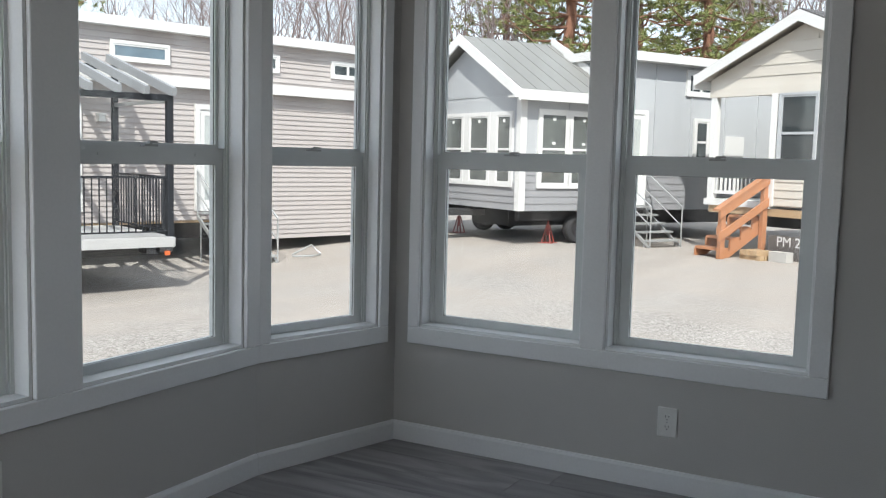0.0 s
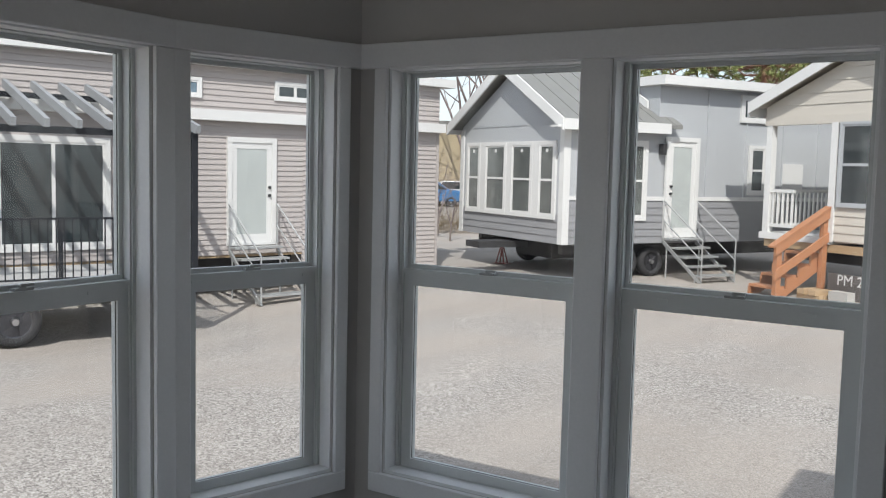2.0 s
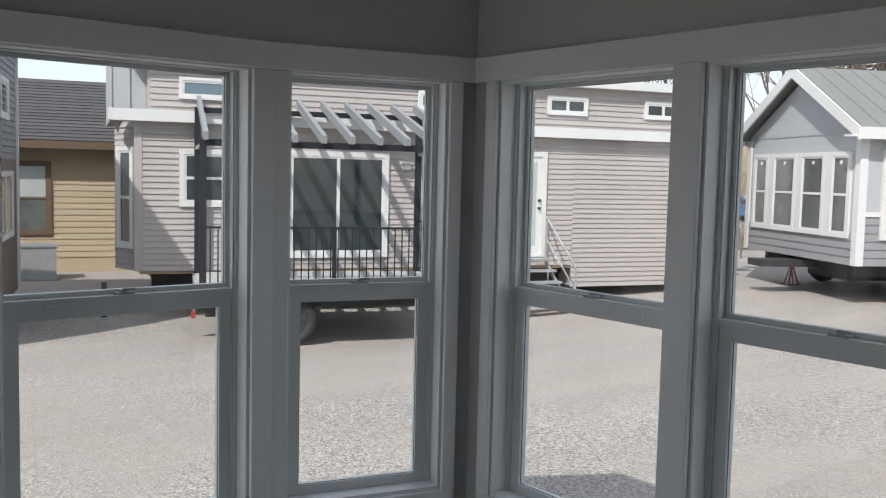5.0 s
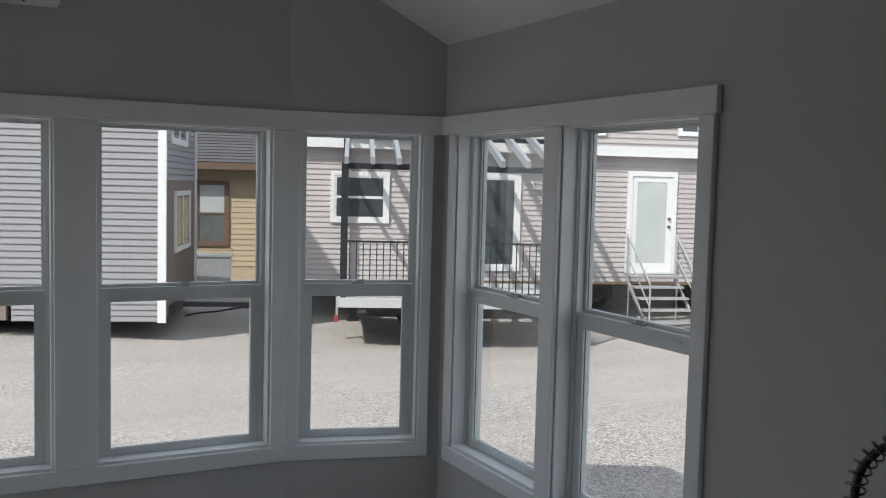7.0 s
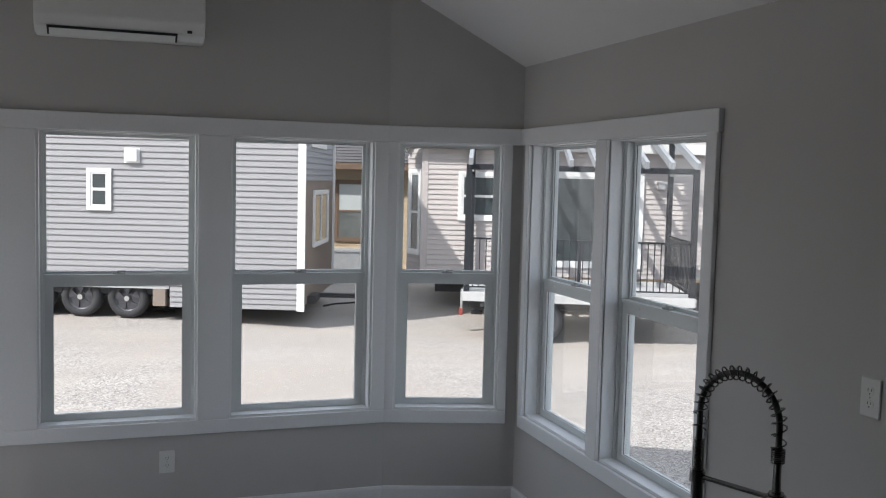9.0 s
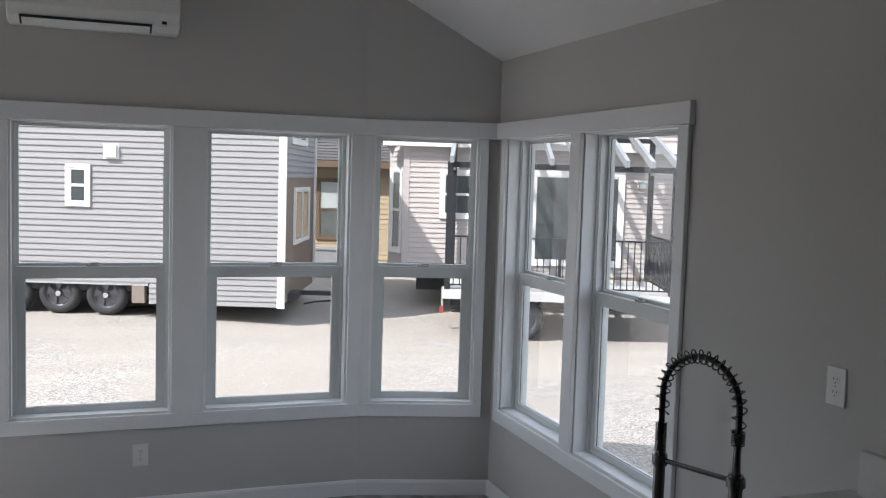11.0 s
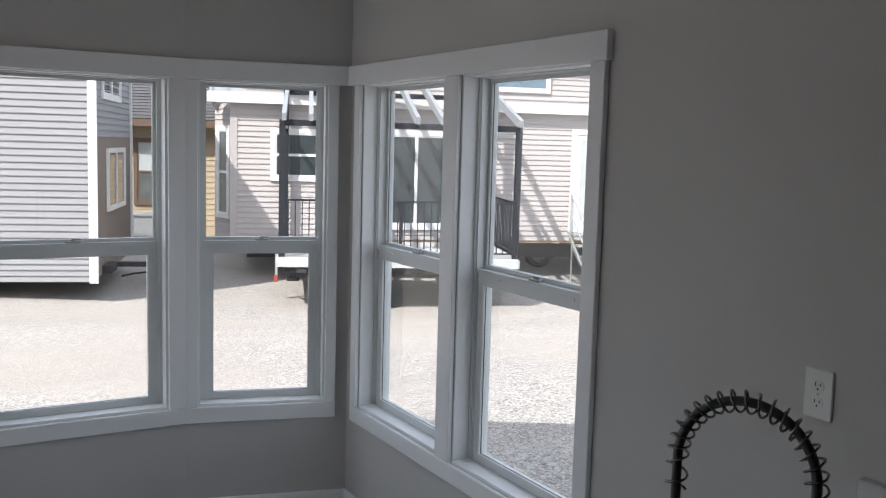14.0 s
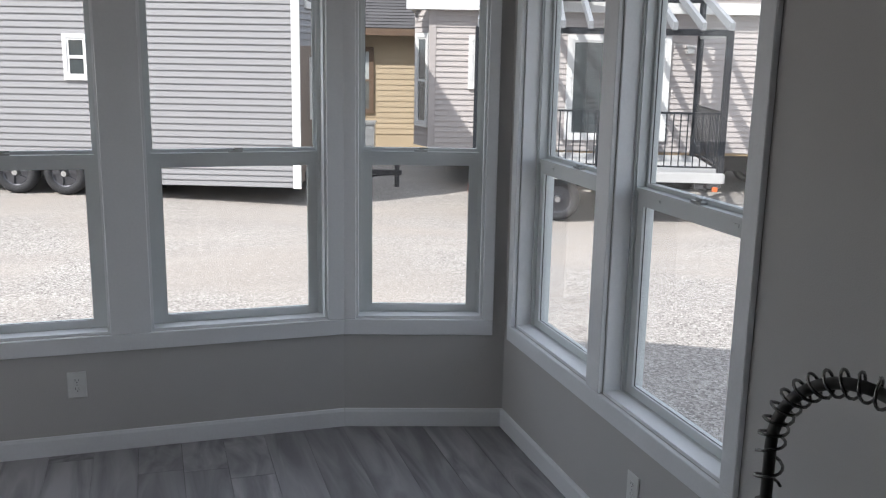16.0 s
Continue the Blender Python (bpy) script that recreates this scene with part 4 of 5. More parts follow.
def jack_stand(x, y, h, label, s=1.0):
    t = thing("jack_stand", pose(x, y, gz(x, y)), label, "jack stand", "jack stands")
    for k in range(4):
        bm = B()
        a = math.pi / 4 + k * math.pi / 2
        tube(bm, (0.14 * s * math.cos(a), 0.14 * s * math.sin(a), 0), (0.03 * math.cos(a), 0.03 * math.sin(a), h * 0.75), 0.014, n=6)
        part("leg", bm, RED_PAINT, t)
    bm = B()
    tube(bm, (0, 0, h * 0.3), (0, 0, h), 0.02, n=8)
    bx(bm, -0.05, 0.05, -0.03, 0.03, h - 0.02, h)
    part("column", bm, RED_PAINT, t)
    solid(t, "base_plate", RED_PAINT, (-0.15 * s, 0.15 * s, -0.15 * s, 0.15 * s, 0, 0.012))



# ---- house B: blue-grey home with a gabled glazed front ----
MB = pose(13.305, 5.381, -0.03, 0, 0, -29.85) @ Matrix.Scale(HS, 4)


def gable(bm, x0, x1, w0, w1, z0, rise, over, th):
    """Two roof slabs whose ridge runs along local x."""
    c = (w0 + w1) / 2
    half = (w1 - w0) / 2 + over
    s = rise / ((w1 - w0) / 2)
    for k in (-1, 1):
        e = c + k * half
        prism(bm, [(e, z0 - over * s), (c, z0 + rise), (c, z0 + rise + th), (e, z0 - over * s + th)], x0, x1, 'x')


def house_b():
    h = thing("park_home", MB, "blue-grey park home with white gable trim and glazed front", "house", "park homes")
    W, Z0, RISE = 4.40, 3.00, 1.20
    # body: low gabled front part and taller box behind
    solid(h, "wall", PANEL_B, (0.0, 2.5, 0.0, W, 0.33, 2.90), (2.5, 8.6, 0.02, W - 0.02, 0.33, 3.80))
    bm = B()
    prism(bm, [(0.0, 2.89), (W, 2.89), (W / 2, 4.05)], 0.0, 2.6, 'x')
    part("gable_wall", bm, PANEL_B, h)
    bm = B()
    gable(bm, -0.24, 2.9, 0, W, Z0, RISE, 0.30, 0.10)
    roof = part("roof", bm, ROOF_GREY, h, "grey standing-seam metal roof")
    s = RISE / (W / 2)
    for i in range(8):
        x = -0.20 + i * 0.41
        bm = B()
        prism(bm, [(-0.30, Z0 - 0.30 * s + 0.10), (W / 2, Z0 + RISE + 0.10), (W / 2, Z0 + RISE + 0.114), (-0.30, Z0 - 0.30 * s + 0.114)], x, x + 0.02, 'x')
        part("seam", bm, ROOF_GREY, roof)
    # white barge boards and eave boards
    for k in (0, 1):
        e = -0.32 if k == 0 else W + 0.32
        bm = B()
        zb = Z0 - 0.32 * s
        prism(bm, [(e, zb - 0.12), (W / 2, (Z0 + RISE) - 0.12), (W / 2, (Z0 + RISE) + 0.13), (e, zb + 0.12)], -0.29, -0.245, 'x')
        part("barge_board", bm, WHITE_OUT, h)
        solid(h, "eave_board", WHITE_OUT, (-0.26, 2.55, e - 0.02, e + 0.02, zb - 0.10, zb + 0.12))
    solid(h, "soffit", WHITE_OUT, (-0.38, 2.5, -0.28, 0.0, 2.77, 2.81))
    solid(h, "upper_roof", WHITE_OUT, (2.35, 8.9, -0.30, W + 0.3, 3.80, 4.00), label="white edge of the taller flat roof")
    bm = B()
    zr = lambda y: Z0 + s * y + 0.11
    prism(bm, [(W / 2, zr(W / 2)), (0.35, zr(0.35)), (0.35, zr(0.35) + 0.17), (W / 2, zr(W / 2) + 0.17)], 2.42, 2.47, 'x')
    part("rake_board", bm, WHITE_OUT, h)
    solid(h, "roof_vent", GALV, (4.3, 4.4, 1.0, 1.1, 4.0, 4.22))
    # lap siding below the belt, both faces
    clapboards(h, I, 0.0, 8.6, 0.33, 1.27, 0.157, LAP_B)
    mf = pose(0, 0, 0, 0, 0, -90) @ pose(-W, 0, 0)
    clapboards(h, mf, 0.0, W, 0.33, 0.95, 0.155, LAP_B)
    for a, b in ((0.13, 0.44), (2.18, 2.68), (3.64, 8.6)):
        solid(h, "belt_board", WHITE_OUT, (a, b, -0.03, 0.0, 1.27, 1.36))
    solid(h, "corner_board", WHITE_OUT, (-0.035, 0.13, -0.035, 0.0, 0.33, 2.82))
    solid(h, "corner_board", WHITE_OUT, (-0.035, 0.0, 0.0, 0.13, 0.33, 2.82))
    solid(h, "corner_board", WHITE_OUT, (-0.035, 0.0, W - 0.13, W + 0.03, 0.33, 2.82))
    for x in (1.3, 3.9, 5.1, 6.3, 7.5):
        solid(h, "batten", PANEL_B, (x, x + 0.04, -0.012, 0.02, 1.36, 2.85 if x < 2.5 else 3.78))
    solid(h, "gable_band", PANEL_B, (-0.014, 0.0, 0.25, W - 0.25, 2.86, 2.89))
    # four windows of the front: narrow, wide, wide, narrow
    fx = lambda y: W - y
    for a, b in ((3.42, 4.10), (2.24, 3.24), (1.14, 2.08), (0.26, 0.96)):
        house_window(h, mf @ pose(0, -0.005, 0), fx(b), fx(a), 0.84, 2.51, "h", 0.09, PANE_MID)
    for a, b in ((3.24, 3.42), (2.08, 2.24), (0.96, 1.14)):
        solid(h, "mullion", WHITE_OUT, (-0.044, 0.0, a, b, 0.84, 2.51))
    for a, b in ((0.44, 1.33), (1.29, 2.18)):
        house_window(h, pose(0, -0.01, 0), a, b, 0.83, 2.57, "h", 0.09, PANE_MID)
    for a, b in ((3.42, 4.10), (2.24, 3.24), (1.14, 2.08), (0.26, 0.96)):
        c = (a + b) / 2
        solid(h, "pane_sticker", WHITE_OUT, (-0.030, -0.026, c - 0.045, c + 0.045, 2.27, 2.34))
    for c in (0.885, 1.735):
        for z in (2.33, 1.80):
            solid(h, "pane_sticker", WHITE_OUT, (c - 0.045, c + 0.045, -0.034, -0.030, z, z + 0.06))
    entry_door(h, pose(0, -0.03, 0), 2.68, 3.64, 0.45, 2.68, 1)
    house_window(h, pose(0, 0.0, 0), 5.21, 5.77, 1.41, 2.57, "h", 0.08)
    house_window(h, pose(0, 0.01, 0), 4.90, 5.90, 3.09, 3.72, "v", 0.09)
    solid(h, "service_panel", WHITE_OUT, (6.33, 7.01, -0.03, 0.02, 1.45, 2.17))
    solid(h, "wall_lantern", CHASSIS, (2.50, 2.60, -0.16, -0.02, 2.28, 2.52))
    # last box is an added dark underbelly that stands in for shade below
    solid(h, "chassis", CHASSIS, (0.3, 8.4, 0.4, 0.55, 0.08, 0.33), (0.3, 8.4, W - 0.55, W - 0.4, 0.08, 0.33), (-0.9, 0.4, W / 2 - 0.3, W / 2 + 0.3, 0.12, 0.26), (0.8, 8.4, 1.5, 3.0, -0.12, 0.33))
    for x in (1.84, 2.57):
        wheel_at(h, x, 0.26, 0.33)
        wheel_at(h, x, W - 0.30, 0.33)
    metal_stairs(MB @ pose(3.16, -0.05, 0.45), 5, 0.95, 0.186, 0.25, "galvanised steel entry steps with handrails")


house_b()
for x, y in ((1.26, 0.55), (0.75, 3.6)):
    p = MB @ Vector((x, y, 0))
    jack_stand(p.x, p.y, 0.50, "red jack stand under the blue-grey home")

# ---- house C: cream home with a white porch ----
MC = pose(15.58, 2.27, 0.05, 0, 0, 240.1) @ Matrix.Scale(0.955, 4)


def house_c():
    h = thing("park_home", MC, "cream park home with a gabled porch and white posts", "house", "park homes")
    W, ZE, RC = 4.6, 3.06, 0.98
    solid(h, "wall", SIDING_C, (1.62, W, 0.02, 9.0, 0.50, 2.82))
    clapboards(h, I, 1.72, W, 0.52, 1.14, 0.155, SIDING_C)
    clapboards(h, pose(1.62, 0, 0, 0, 0, -90), -1.8, -0.02, 0.52, 2.8, 0.19, SIDING_C)
    bm = B()
    prism(bm, [(0.0, 2.82), (W, 2.82), (W, ZE - 0.02), (W / 2, ZE + RC - 0.04), (0.0, ZE - 0.02)], 0.0, 9.0, 'y')
    part("gable_wall", bm, SIDING_C, h)
    for i in range(6):
        z = 2.84 + i * 0.21
        half = min(W / 2, (ZE + RC - 0.24 - z) / RC * W / 2)
        if half > 0.1:
            bm = B()
            prism(bm, [(-0.018, z), (-0.004, z + 0.205), (0.01, z + 0.205), (0.01, z)], W / 2 - half, W / 2 + half, 'x')
            part("clapboard", bm, SIDING_C, h)
    s = RC / (W / 2)
    for k in (0, 1):
        e = -0.24 if k == 0 else W + 0.24
        zb = ZE - 0.24 * s
        bm = B()
        prism(bm, [(e, zb + 0.14), (W / 2, ZE + RC + 0.14), (W / 2, ZE + RC + 0.20), (e, zb + 0.20)], -0.24, 9.2, 'y')
        part("roof", bm, SHINGLE, h, "dark shingled roof")
        bm = B()
        prism(bm, [(e, zb - 0.04), (W / 2, ZE + RC - 0.04), (W / 2, ZE + RC + 0.17), (e, zb + 0.18)], -0.28, -0.242, 'y')
        part("barge_board", bm, WHITE_OUT, h)
        bm = B()
        prism(bm, [(e, zb + 0.08), (W / 2, ZE + RC + 0.08), (W / 2, ZE + RC + 0.137), (e, zb + 0.137)], -0.24, 9.2, 'y')
        part("soffit", bm, SIDING_C, h)
        bm = B()
        prism(bm, [(e - 0.01, zb + 0.16), (e - 0.01, zb + 0.2), (e, zb + 0.2), (e, zb + 0.16)], -0.28, -0.242, 'y')
        part("barge_board", bm, WHITE_OUT, h)
    solid(h, "eave_board", WHITE_OUT, (-0.26, -0.22, -0.24, 9.2, ZE - 0.20, ZE - 0.02))
    solid(h, "porch_beam", SIDING_C, (0.02, W, -0.04, 0.10, 2.68, 2.84))
    solid(h, "post", WHITE_OUT, (0.06, 0.20, -0.03, 0.11, 0.58, 2.70))
    solid(h, "post", WHITE_OUT, (1.62, 1.76, -0.05, 0.09, 0.50, 2.70))
    solid(h, "porch_floor", WHITE_OUT, (0.0, 1.70, -0.05, 1.8, 0.45, 0.58))
    solid(h, "beam", RAW_WOOD, (0.1, W, 0.0, 0.12, 0.30, 0.45), label="raw timber floor beam")
    solid(h, "chassis", CHASSIS, (0.2, W, 0.6, 8.5, 0.05, 0.40))
    for z in (1.40, 0.72):
        solid(h, "rail", WHITE_OUT, (0.2, 0.78, 0.0, 0.06, z - 0.03, z + 0.03))
        solid(h, "rail", WHITE_OUT, (0.10, 0.16, 0.1, 1.8, z - 0.03, z + 0.03))
        solid(h, "rail", WHITE_OUT, (0.14, 1.62, 1.74, 1.8, z - 0.03, z + 0.03))
    bm = B()
    bx(bm, -0.016, 0.016, -0.016, 0.016, 0.72, 1.38)
    b0 = part("baluster", bm, WHITE_OUT, h)
    b0.location = (0.26, 0.03, 0)
    for i in range(1, 5):
        again("baluster", b0.data, h, pose(0.26 + 0.12 * i, 0.03, 0))
    for i in range(13):
        again("baluster", b0.data, h, pose(0.13, 0.2 + 0.125 * i, 0))
    for i in range(11):
        again("baluster", b0.data, h, pose(0.22 + 0.125 * i, 1.77, 0))
    house_window(h, pose(0, -0.01, 0), 1.80, 2.70, 1.15, 2.70, "h", 0.05, frame_mat=PANEL_B)
    metal_stairs(MC @ pose(1.23, -0.02, 0.30), 4, 0.60, 0.19, 0.30, "orange-stained timber porch steps", False, ORANGE_WOOD, 0.05)


house_c()


def porch_rails():
    t = thing("stair_railing", MC @ pose(1.62, -0.10, (gz(14, 1.7) - 0.05) / 0.955), "orange-stained timber stair railing beside the porch steps", "railing")
    for y, z1 in ((-1.16, 0.92), (0.0, 1.50)):
        solid(t, "post", ORANGE_WOOD, (-0.045, 0.045, y - 0.06, y + 0.06, 0, z1))
    for z in (0.90, 0.46):
        bm = B()
        prism(bm, [(-1.30, z - 0.13), (-1.30, z + 0.04), (0.06, z + 0.72), (0.06, z + 0.55)], 0.047, 0.085, 'x')
        part("rail", bm, ORANGE_WOOD, t)
    bm = B()
    prism(bm, [(-1.36, 0.92), (-1.36, 0.955), (0.07, 1.67), (0.07, 1.635)], -0.05, 0.1, 'x')
    part("cap_rail", bm, ORANGE_WOOD, t)


porch_rails()


def block_stack():
    t = thing("timber_cribbing", MC @ pose(1.95, -0.65, (gz(14, 1.5) - 0.05) / 0.955), "stack of raw timber blocks on the gravel", "timber stack")
    for i in range(3):
        solid(t, "timber", RAW_WOOD, (-0.25, 0.25, -0.16 + 0.12 * i, -0.06 + 0.12 * i, 0, 0.09))
    for i in range(2):
        solid(t, "timber", RAW_WOOD, (-0.22 + 0.25 * i, -0.06 + 0.25 * i, -0.2, 0.22, 0.09, 0.18))
    b = thing("concrete_block", MC @ pose(2.45, -0.55, (gz(14, 1.5) - 0.05) / 0.955), "grey concrete block with a chalked note", "block")
    solid(b, "block", BLOCK, (-0.2, 0.2, -0.1, 0.1, 0, 0.19))
    p = thing("painted_board", MC @ pose(2.30, -0.2, (gz(14, 1.5) - 0.05) / 0.955), "dark board with the white letters PM 2", "board")
    solid(p, "board", PANEL_DARK, (-0.45, 0.6, 0.0, 0.03, 0.0, 0.46))
    cu = bpy.data.curves.new("lettering", 'FONT')
    cu.body = "PM 2"
    cu.size = 0.27
    cu.extrude = 0.003
    cu.materials.append(WHITE_OUT)
    o = new("lettering", cu)
    o.parent = p
    o.matrix_basis = pose(-0.25, -0.004, 0.26, 90, 0, 0)


block_stack()

# ---- house D: cool grey home seen through the front windows ----
MD = pose(0.568, 9.736, -0.02, 0, 0, -20.02) @ Matrix.Scale(HS, 4)


def house_d():
    h = thing("park_home", MD, "cool grey park home with a white corner board", "house", "park homes")
    solid(h, "wall", SIDING_D, (-10.0, -0.05, 0.02, 3.6, 0.05, 3.9), (-2.34, -0.05, 0.02, 3.6, -0.26, 0.05))
    clapboards(h, I, -10.0, -0.06, 0.06, 3.86, 0.1045, SIDING_D, 0.024)
    clapboards(h, I, -2.34, -0.06, -0.31, 0.06, 0.1045, SIDING_D, 0.024)
    solid(h, "corner_board", WHITE_OUT, (-0.115, 0.015, -0.03, 0.03, -0.33, 3.9))
    ms = pose(0, 0, 0, 0, 0, 90)
    clapboards(h, pose(-0.03, 0, 0) @ ms, 0.03, 3.6, 1.95, 3.86, 0.1045, LAP_B, 0.02)
    # reflected light is put into the lower end wall's brown
    solid(h, "end_wall", BOUNCE_AND_BOX, (-0.06, -0.02, 0.03, 3.6, -0.26, 1.95), label="end wall with reflected brown light in its colour")
    solid(h, "corner_board", WHITE_OUT, (-0.04, 0.02, 3.55, 3.64, -0.26, 3.9))
    house_window(h, pose(-0.02, 0, 0) @ ms, 1.0, 2.75, 0.72, 1.77, "v", 0.05, pane=PANE_DARK)
    house_window(h, pose(-0.03, 0, 0) @ ms, 0.62, 2.40, 2.56, 3.2, "v", 0.08)
    house_window(h, pose(0, -0.012, 0), -3.79, -3.36, 1.35, 2.08, "h", 0.065, PANE_DARK)
    solid(h, "wall_vent", WHITE_OUT, (-3.11, -2.90, -0.10, 0.0, 2.21, 2.42), (-3.14, -2.87, -0.03, 0.0, 2.18, 2.44))
    solid(h, "roof", WHITE_OUT, (-10.2, 0.2, -0.25, 3.9, 3.88, 4.05))
    solid(h, "chassis", CHASSIS, (-10.0, -2.38, 0.12, 0.3, -0.12, 0.05), (-10.0, -0.3, 1.2, 2.8, -0.30, 0.0))
    solid(h, "frame_rail", GALV, (-10.0, -2.36, 0.0, 0.06, 0.0, 0.06))
    for x in (-3.95, -3.12, -4.78):
        wheel_at(h, x, 0.18, 0.36)
    solid(h, "battery_box", BOUNCE_AND_BOX, (-2.64, -2.42, -0.02, 0.10, -0.30, 0.0))
    solid(h, "hitch", CHASSIS, (-0.02, 1.5, 1.6, 1.72, -0.28, -0.20), (1.38, 1.46, 1.62, 1.70, G, 0.05), (-0.02, 0.12, 0.5, 1.1, -0.25, -0.12))


house_d()

# ---- house E: ochre cottage with a shingle roof ----
ME = pose(3.646, 17.04, -0.027, 0, 0, -16) @ Matrix.Scale(0.841, 4)


def house_e():
    h = thing("cottage", ME, "ochre cottage with brown trim and dark shingle roof", "house", "park homes")
    solid(h, "wall", SIDING_E, (-6.0, 4.0, 0.0, 5.0, -0.62, 2.62))
    clapboards(h, I, -6.0, 4.0, -0.2, 2.6, 0.15, SIDING_E)
    bm = B()
    prism(bm, [(-0.5, 2.46), (2.6, 4.15), (2.6, 4.28), (-0.5, 2.60)], -6.4, 4.4, 'x')
    prism(bm, [(5.5, 2.46), (2.6, 4.15), (2.6, 4.28), (5.5, 2.60)], -6.4, 4.4, 'x')
    roof = part("roof", bm, SHINGLE, h, "dark shingle roof")
    a = math.degrees(math.atan2(1.68, 3.1))
    bm = B()
    prism(bm, [(0, 0.0), (0, 0.022), (0.19, 0.004), (0.19, 0.0)], -6.4, 4.4, 'x')
    c0 = part("shingle_course", bm, SHINGLE, roof)
    for i in range(19):
        q = i * 0.18
        m = pose(0, -0.5 + q * math.cos(radians(a)), 2.605 + q * math.sin(radians(a)), a)
        if i == 0:
            c0.matrix_basis = m
        else:
            again("shingle_course", c0.data, roof, m)
    solid(h, "fascia", BROWN_TRIM, (-6.4, 4.4, -0.54, -0.5, 2.42, 2.60))
    house_window(h, pose(0, -0.02, 0), -1.20, -0.30, 0.35, 2.12, "h", 0.09, PANE_BLIND, BROWN_TRIM, pane_low=PANE_MID)
    house_window(h, pose(0, -0.02, 0), -3.4, -2.5, 0.35, 2.12, "h", 0.09, PANE_BLIND, BROWN_TRIM, pane_low=PANE_MID)
    u = thing("condenser_unit", ME @ pose(-0.75, -1.4, (G + 0.027) / 0.841), "grey metal utility box beside the cottage", "utility box")
    solid(u, "cabinet", GALV, (-0.55, 0.55, -0.35, 0.35, 0.05, 0.75))
    solid(u, "lid", GALV, (-0.58, 0.58, -0.38, 0.38, 0.75, 0.80))
    solid(u, "plinth", BLOCK, (-0.6, 0.6, -0.4, 0.4, 0, 0.05))


house_e()

# ---- trees and the distance ----


def grow(bm, p, d, r, length, depth, rng, spread, up, twig):
    """A limb of three bent pieces that forks into thinner ones."""
    n = 3
    for i in range(n):
        d = (d + Vector((rng.uniform(-1, 1), rng.uniform(-1, 1), rng.uniform(-0.6, 1) * up)) * 0.16).normalized()
        q = p + d * (length / n)
        r2 = r * (0.86 if i < n - 1 else 0.75)
        tube(bm, p, q, r, r2, 5 if r > 0.05 else 3, caps=False)
        if depth > 0 and i > 0:
            k = rng.randint(1, 2)
            for _ in range(k):
                s = Vector((rng.uniform(-1, 1), rng.uniform(-1, 1), rng.uniform(-0.15, 0.7))).normalized()
                grow(bm, q, (d * (1 - spread) + s * spread).normalized(), r2 * rng.uniform(0.45, 0.65), length * rng.uniform(0.55, 0.75), depth - 1, rng, spread, up, twig)
        p, r = q, r2
    if depth == 0:
        for _ in range(twig):
            s = Vector((rng.uniform(-1, 1), rng.uniform(-1, 1), rng.uniform(-0.3, 0.8))).normalized()
            tube(bm, p, p + (d + s * 0.8).normalized() * length * rng.uniform(0.5, 0.9), r * 0.8, r * 0.3, 3, caps=False)
    elif r > 0.01:
        grow(bm, p, d, r, length * 0.7, depth - 1, rng, spread, up, twig)


def bare_tree(x, y, h, seed, label="leafless grey-brown tree behind the homes"):
    rng = random.Random(seed)
    t = thing("tree", pose(x, y, G), label, "tree", "bare trees")
    bm = B()
    tube(bm, (0, 0, 0), (0.05, 0, h * 0.22), h * 0.012, h * 0.010, 8)
    part("trunk", bm, BARK_GREY, t)
    bm = B()
    for k in range(4):
        a = k * 1.57 + rng.uniform(0, 1)
        grow(bm, Vector((0.05, 0, h * (0.17 + 0.02 * k))), Vector((0.45 * math.cos(a), 0.45 * math.sin(a), 1)).normalized(), h * 0.0065, h * 0.30, 4, rng, 0.5, 0.9, 3)
    part("crown", bm, TWIGS, t, "bare branching crown")


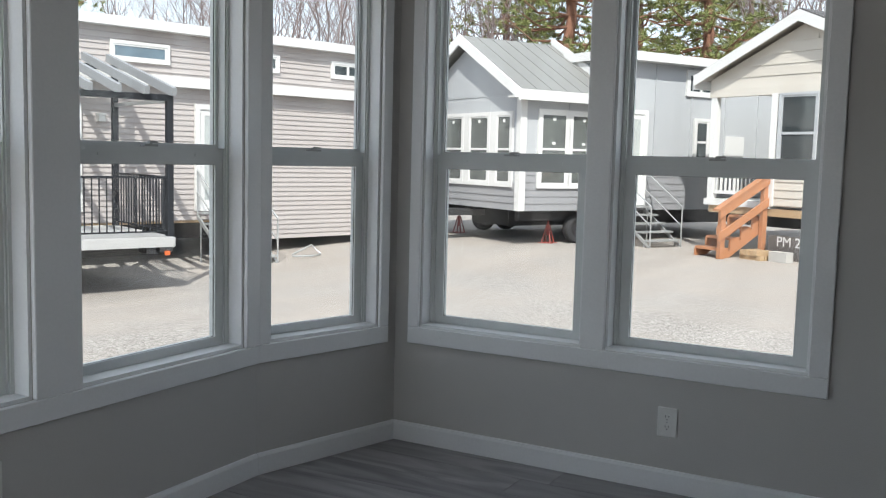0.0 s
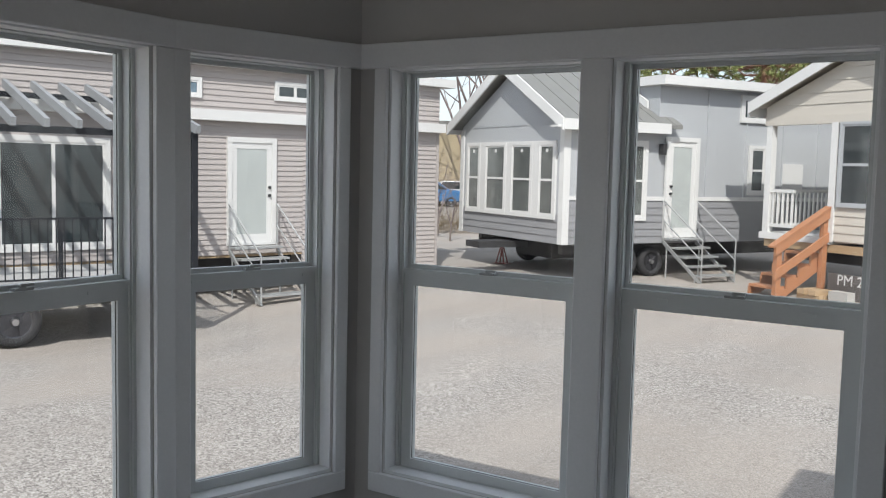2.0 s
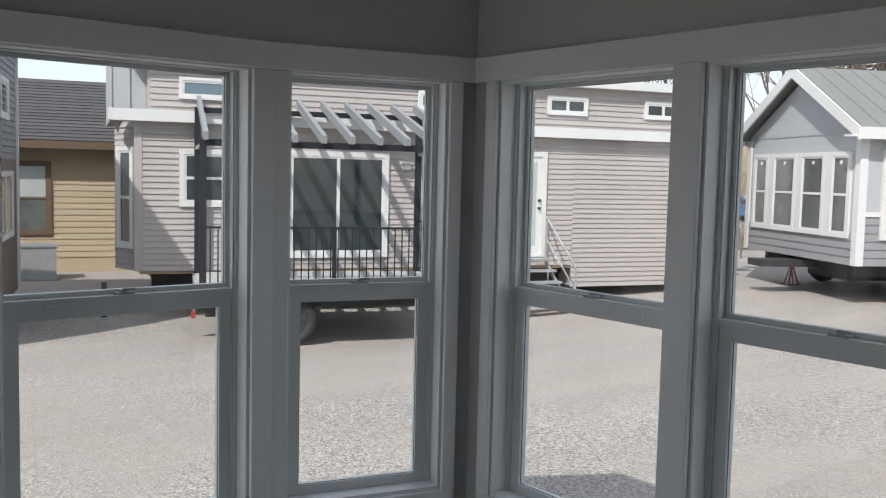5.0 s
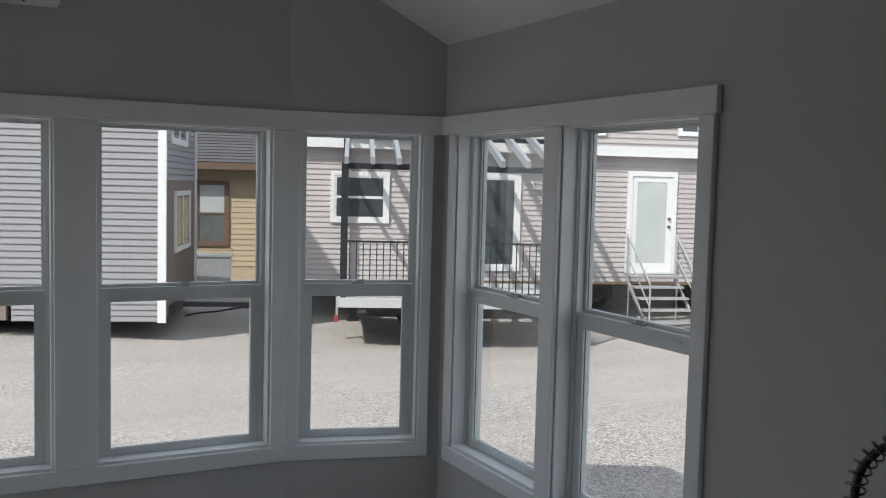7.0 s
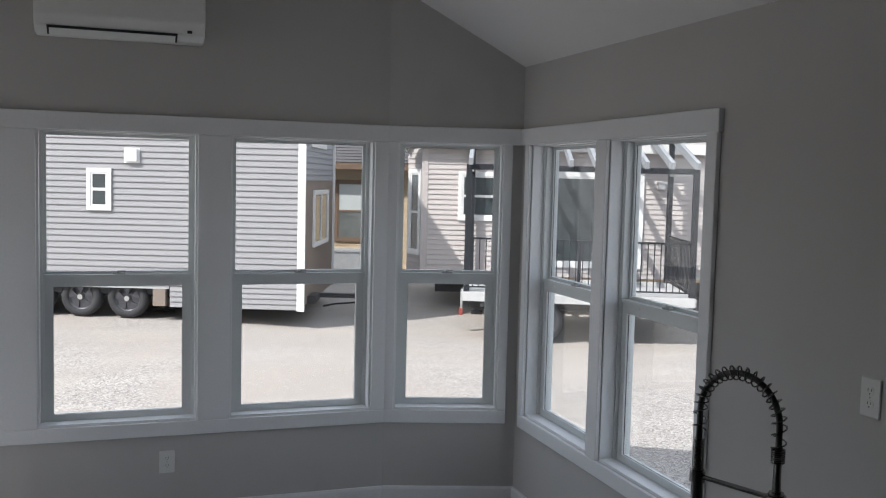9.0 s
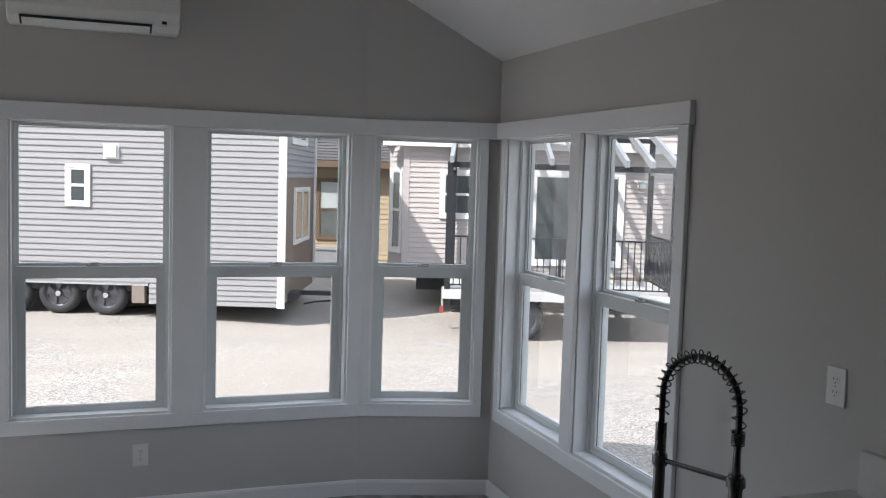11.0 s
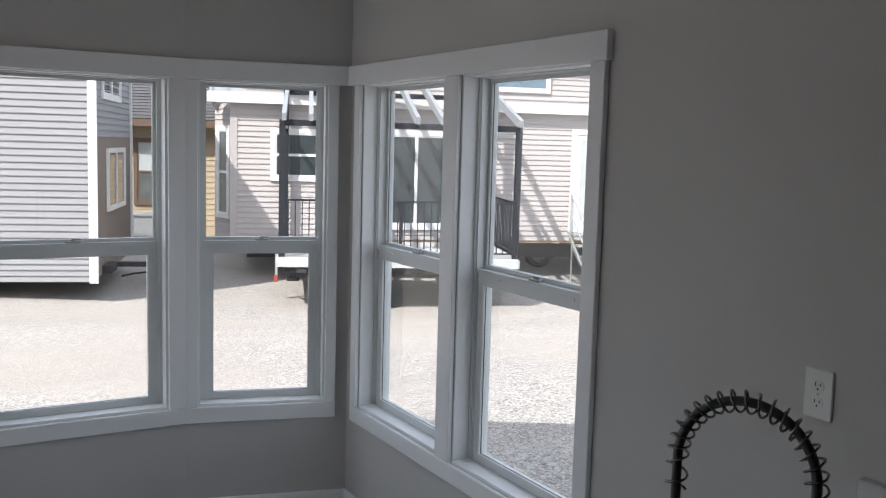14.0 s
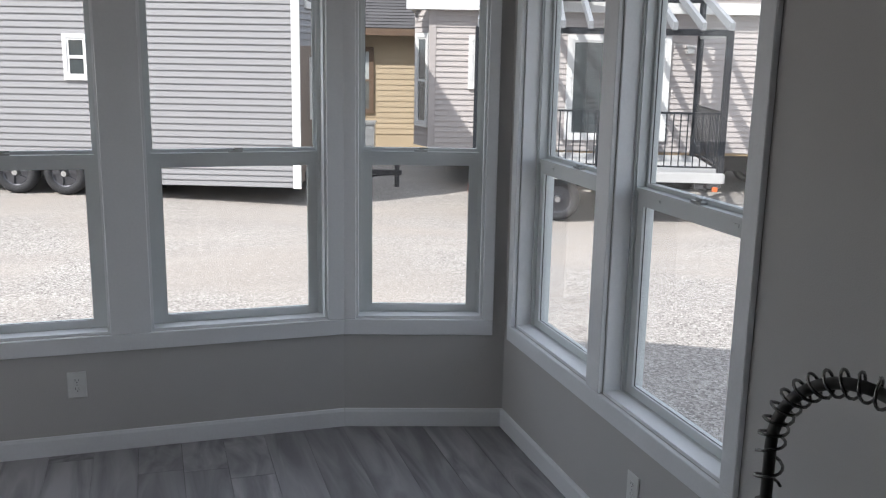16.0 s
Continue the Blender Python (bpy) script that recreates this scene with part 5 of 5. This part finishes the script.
def pine(x, y, h, low, seed):
    rng = random.Random(seed)
    t = thing("tree", pose(x, y, G), "tall green pine with a reddish trunk", "tree", "pine trees")
    bm = B()
    path = [Vector((0.15 * math.sin(z), 0.12 * math.cos(z * 1.3), z)) for z in np.linspace(0, h, 8).tolist()]
    for a, b in zip(path, path[1:]):
        tube(bm, a, b, 0.26 * (1 - a.z / h) + 0.05, 0.26 * (1 - b.z / h) + 0.05, 9, caps=False)
    part("trunk", bm, BARK_PINE, t)
    bm = B()
    vs, fs = [], []
    z = low
    while z < h:
        f = (z - low) / (h - low)
        reach = (1 - f) ** 0.7 * h * 0.24 + 0.4
        for k in range(5):
            a = rng.uniform(0, 6.28)
            L = reach * rng.uniform(0.6, 1.1)
            p0 = Vector((0, 0, z))
            p1 = p0 + Vector((math.cos(a) * L * 0.55, math.sin(a) * L * 0.55, -0.05 * L))
            p2 = p0 + Vector((math.cos(a) * L, math.sin(a) * L, 0.10 * L))
            tube(bm, p0, p1, 0.055, 0.035, 5, caps=False)
            tube(bm, p1, p2, 0.035, 0.012, 4, caps=False)
            for j in range(11):
                q = rng.uniform(0.35, 1.05)
                c = (p0.lerp(p1, q / 0.55) if q < 0.55 else p1.lerp(p2, (q - 0.55) / 0.45)) + Vector((rng.gauss(0, 0.32), rng.gauss(0, 0.32), rng.gauss(0.1, 0.28)))
                for _ in range(22):
                    d = Vector((rng.gauss(0, 1), rng.gauss(0, 1), rng.gauss(0.35, 0.8))).normalized() * rng.uniform(0.13, 0.28)
                    w = d.cross(Vector((rng.gauss(0, 1), rng.gauss(0, 1), rng.gauss(0, 1)))).normalized() * 0.028
                    o = len(vs)
                    vs += [tuple(c + w), tuple(c - w), tuple(c + d)]
                    fs.append((o, o + 1, o + 2))
        z += rng.uniform(0.35, 0.6)
    part("limbs", bm, BARK_PINE, t)
    me = bpy.data.meshes.new("crown")
    me.from_pydata(vs, [], fs)
    me.materials.append(NEEDLES)
    o = new("crown", me)
    o.parent = t
    tagged(o, "tufted green needle crown")


def polar(deg, dist):
    return -3.0 + dist * math.cos(radians(deg)), -2.1 + dist * math.sin(radians(deg))


for deg, dist, h, low, seed in ((21.8, 36, 17, 4.8, 1), (13.6, 38, 16, 4.6, 2), (17.6, 44, 18, 6, 3), (53.0, 44, 13, 5.0, 4), (25.5, 47, 15, 7.0, 5), (11.0, 50, 14, 6.5, 6)):
    pine(*polar(deg, dist), h, low, seed)
for i, (deg, dist, h) in enumerate(((28.6, 42, 14), (31.0, 62, 16), (34.5, 64, 17), (37.5, 44, 13), (40.5, 42, 13), (44.0, 44, 12), (48.0, 46, 12), (24.0, 40, 14), (18.5, 42, 14), (9.5, 42, 14), (7.5, 40, 14), (5.2, 43, 15), (3.2, 41, 14), (11.5, 44, 14), (1.2, 44, 14), (57, 40, 11), (39.0, 48, 14), (42.5, 50, 13), (36.0, 50, 15), (29.6, 50, 15), (27.2, 47, 15), (46, 52, 13), (35.0, 58, 15), (26.5, 42, 13), (8.5, 48, 16), (4.2, 49, 16), (6.4, 46, 15))):
    bare_tree(*polar(deg, dist), h, 20 + i)


for i, (deg, dist, h) in enumerate(((33.6, 27, 3.2), (32.4, 29, 3.4), (34.6, 30, 3.0), (31.6, 27, 2.6))):
    bare_tree(*polar(deg, dist), h, 70 + i, "bare tan shrub at the edge of the yard")


def brush():
    rng = random.Random(9)
    vs, fs = [], []
    for i in range(5200):
        deg, dist = rng.uniform(24, 40), rng.uniform(30, 36)
        x, y = polar(deg, dist)
        a, h = rng.uniform(0, 6.28), rng.uniform(0.3, 1.5)
        d = Vector((math.cos(a) * h * 0.5, math.sin(a) * h * 0.5, h))
        o = len(vs)
        p = Vector((x, y, G))
        vs += [tuple(p), tuple(p + Vector((0.025, 0.02, 0))), tuple(p + d)]
        fs.append((o, o + 1, o + 2))
    me = bpy.data.meshes.new("dry_brush")
    me.from_pydata(vs, [], fs)
    me.materials.append(DRY_BRUSH)
    tagged(new("dry_brush", me), "dry tan brush beyond the yard", "brush", kind="stuff")


brush()


def far_building():
    x, y = polar(33.5, 66)
    t = thing("warehouse", pose(x, y, G, 0, 0, 33.5 - 90), "yellow rendered building beyond the yard", "building")
    solid(t, "wall", YELLOW_WALL, (-7, 7, 0, 8, 0, 5.2))
    solid(t, "roof", ROOF_GREY, (-7.3, 7.3, -0.3, 8.3, 5.2, 5.5))


far_building()


def car(x, y, rz, material, label):
    t = thing("car", pose(x, y, G, 0, 0, rz), label, "car", "parked cars")
    bm = B()
    prism(bm, [(-2.1, 0.35), (-2.15, 0.75), (-1.9, 0.95), (-1.2, 1.0), (-0.55, 1.45), (0.9, 1.47), (1.6, 1.02), (2.1, 0.9), (2.15, 0.4)], -0.85, 0.85, 'y')
    bevelled(bm, 0.05)
    part("body", bm, material, t)
    bm = B()
    prism(bm, [(-1.1, 1.02), (-0.52, 1.40), (0.85, 1.42), (1.42, 1.04)], -0.862, 0.862, 'y')
    part("side_window", bm, PANE_DARK, t)
    for wx in (-1.35, 1.35):
        for s in (-1, 1):
            road_wheel(t, pose(wx, s * 0.76, 0.32, 0, 0, 0 if s < 0 else 180), 0.32, 0.2)


car(*polar(33.2, 52), 120, BLUE_PAINT, "blue parked car beyond the yard")
car(*polar(31.3, 54), 125, WHITE_PAINT, "white parked car beyond the yard")


def ground_cable(pts, label):
    t = thing("cable", Matrix(), label, "cable")
    bm = B()
    path_tube(bm, [(x, y, gz(x, y) + 0.016) for x, y in pts], 0.016, 6)
    part("sheath", bm, BLACK, t, smooth=True)


ground_cable([(1.35, 12.0), (1.6, 12.25), (2.0, 12.4), (2.5, 12.75), (2.9, 12.8)], "black power cable lying on the gravel")
ground_cable([(-2.0, 11.6), (-1.75, 11.5), (-1.5, 11.62), (-1.3, 11.55)], "black hose end lying on the gravel")


def step_frame():
    t = thing("step_frame", MA @ pose(1.35, -1.15, gz(11.0, 9.0)), "bent grey steel frame lying beside the entry steps", "metal frame")
    bm = B()
    path_tube(bm, [(-0.35, -0.1, 0.02), (0.05, -0.22, 0.02), (0.42, 0.02, 0.02), (0.30, 0.18, 0.20), (-0.2, 0.15, 0.02)], 0.018, 6)
    part("bar", bm, GALV, t)


step_frame()
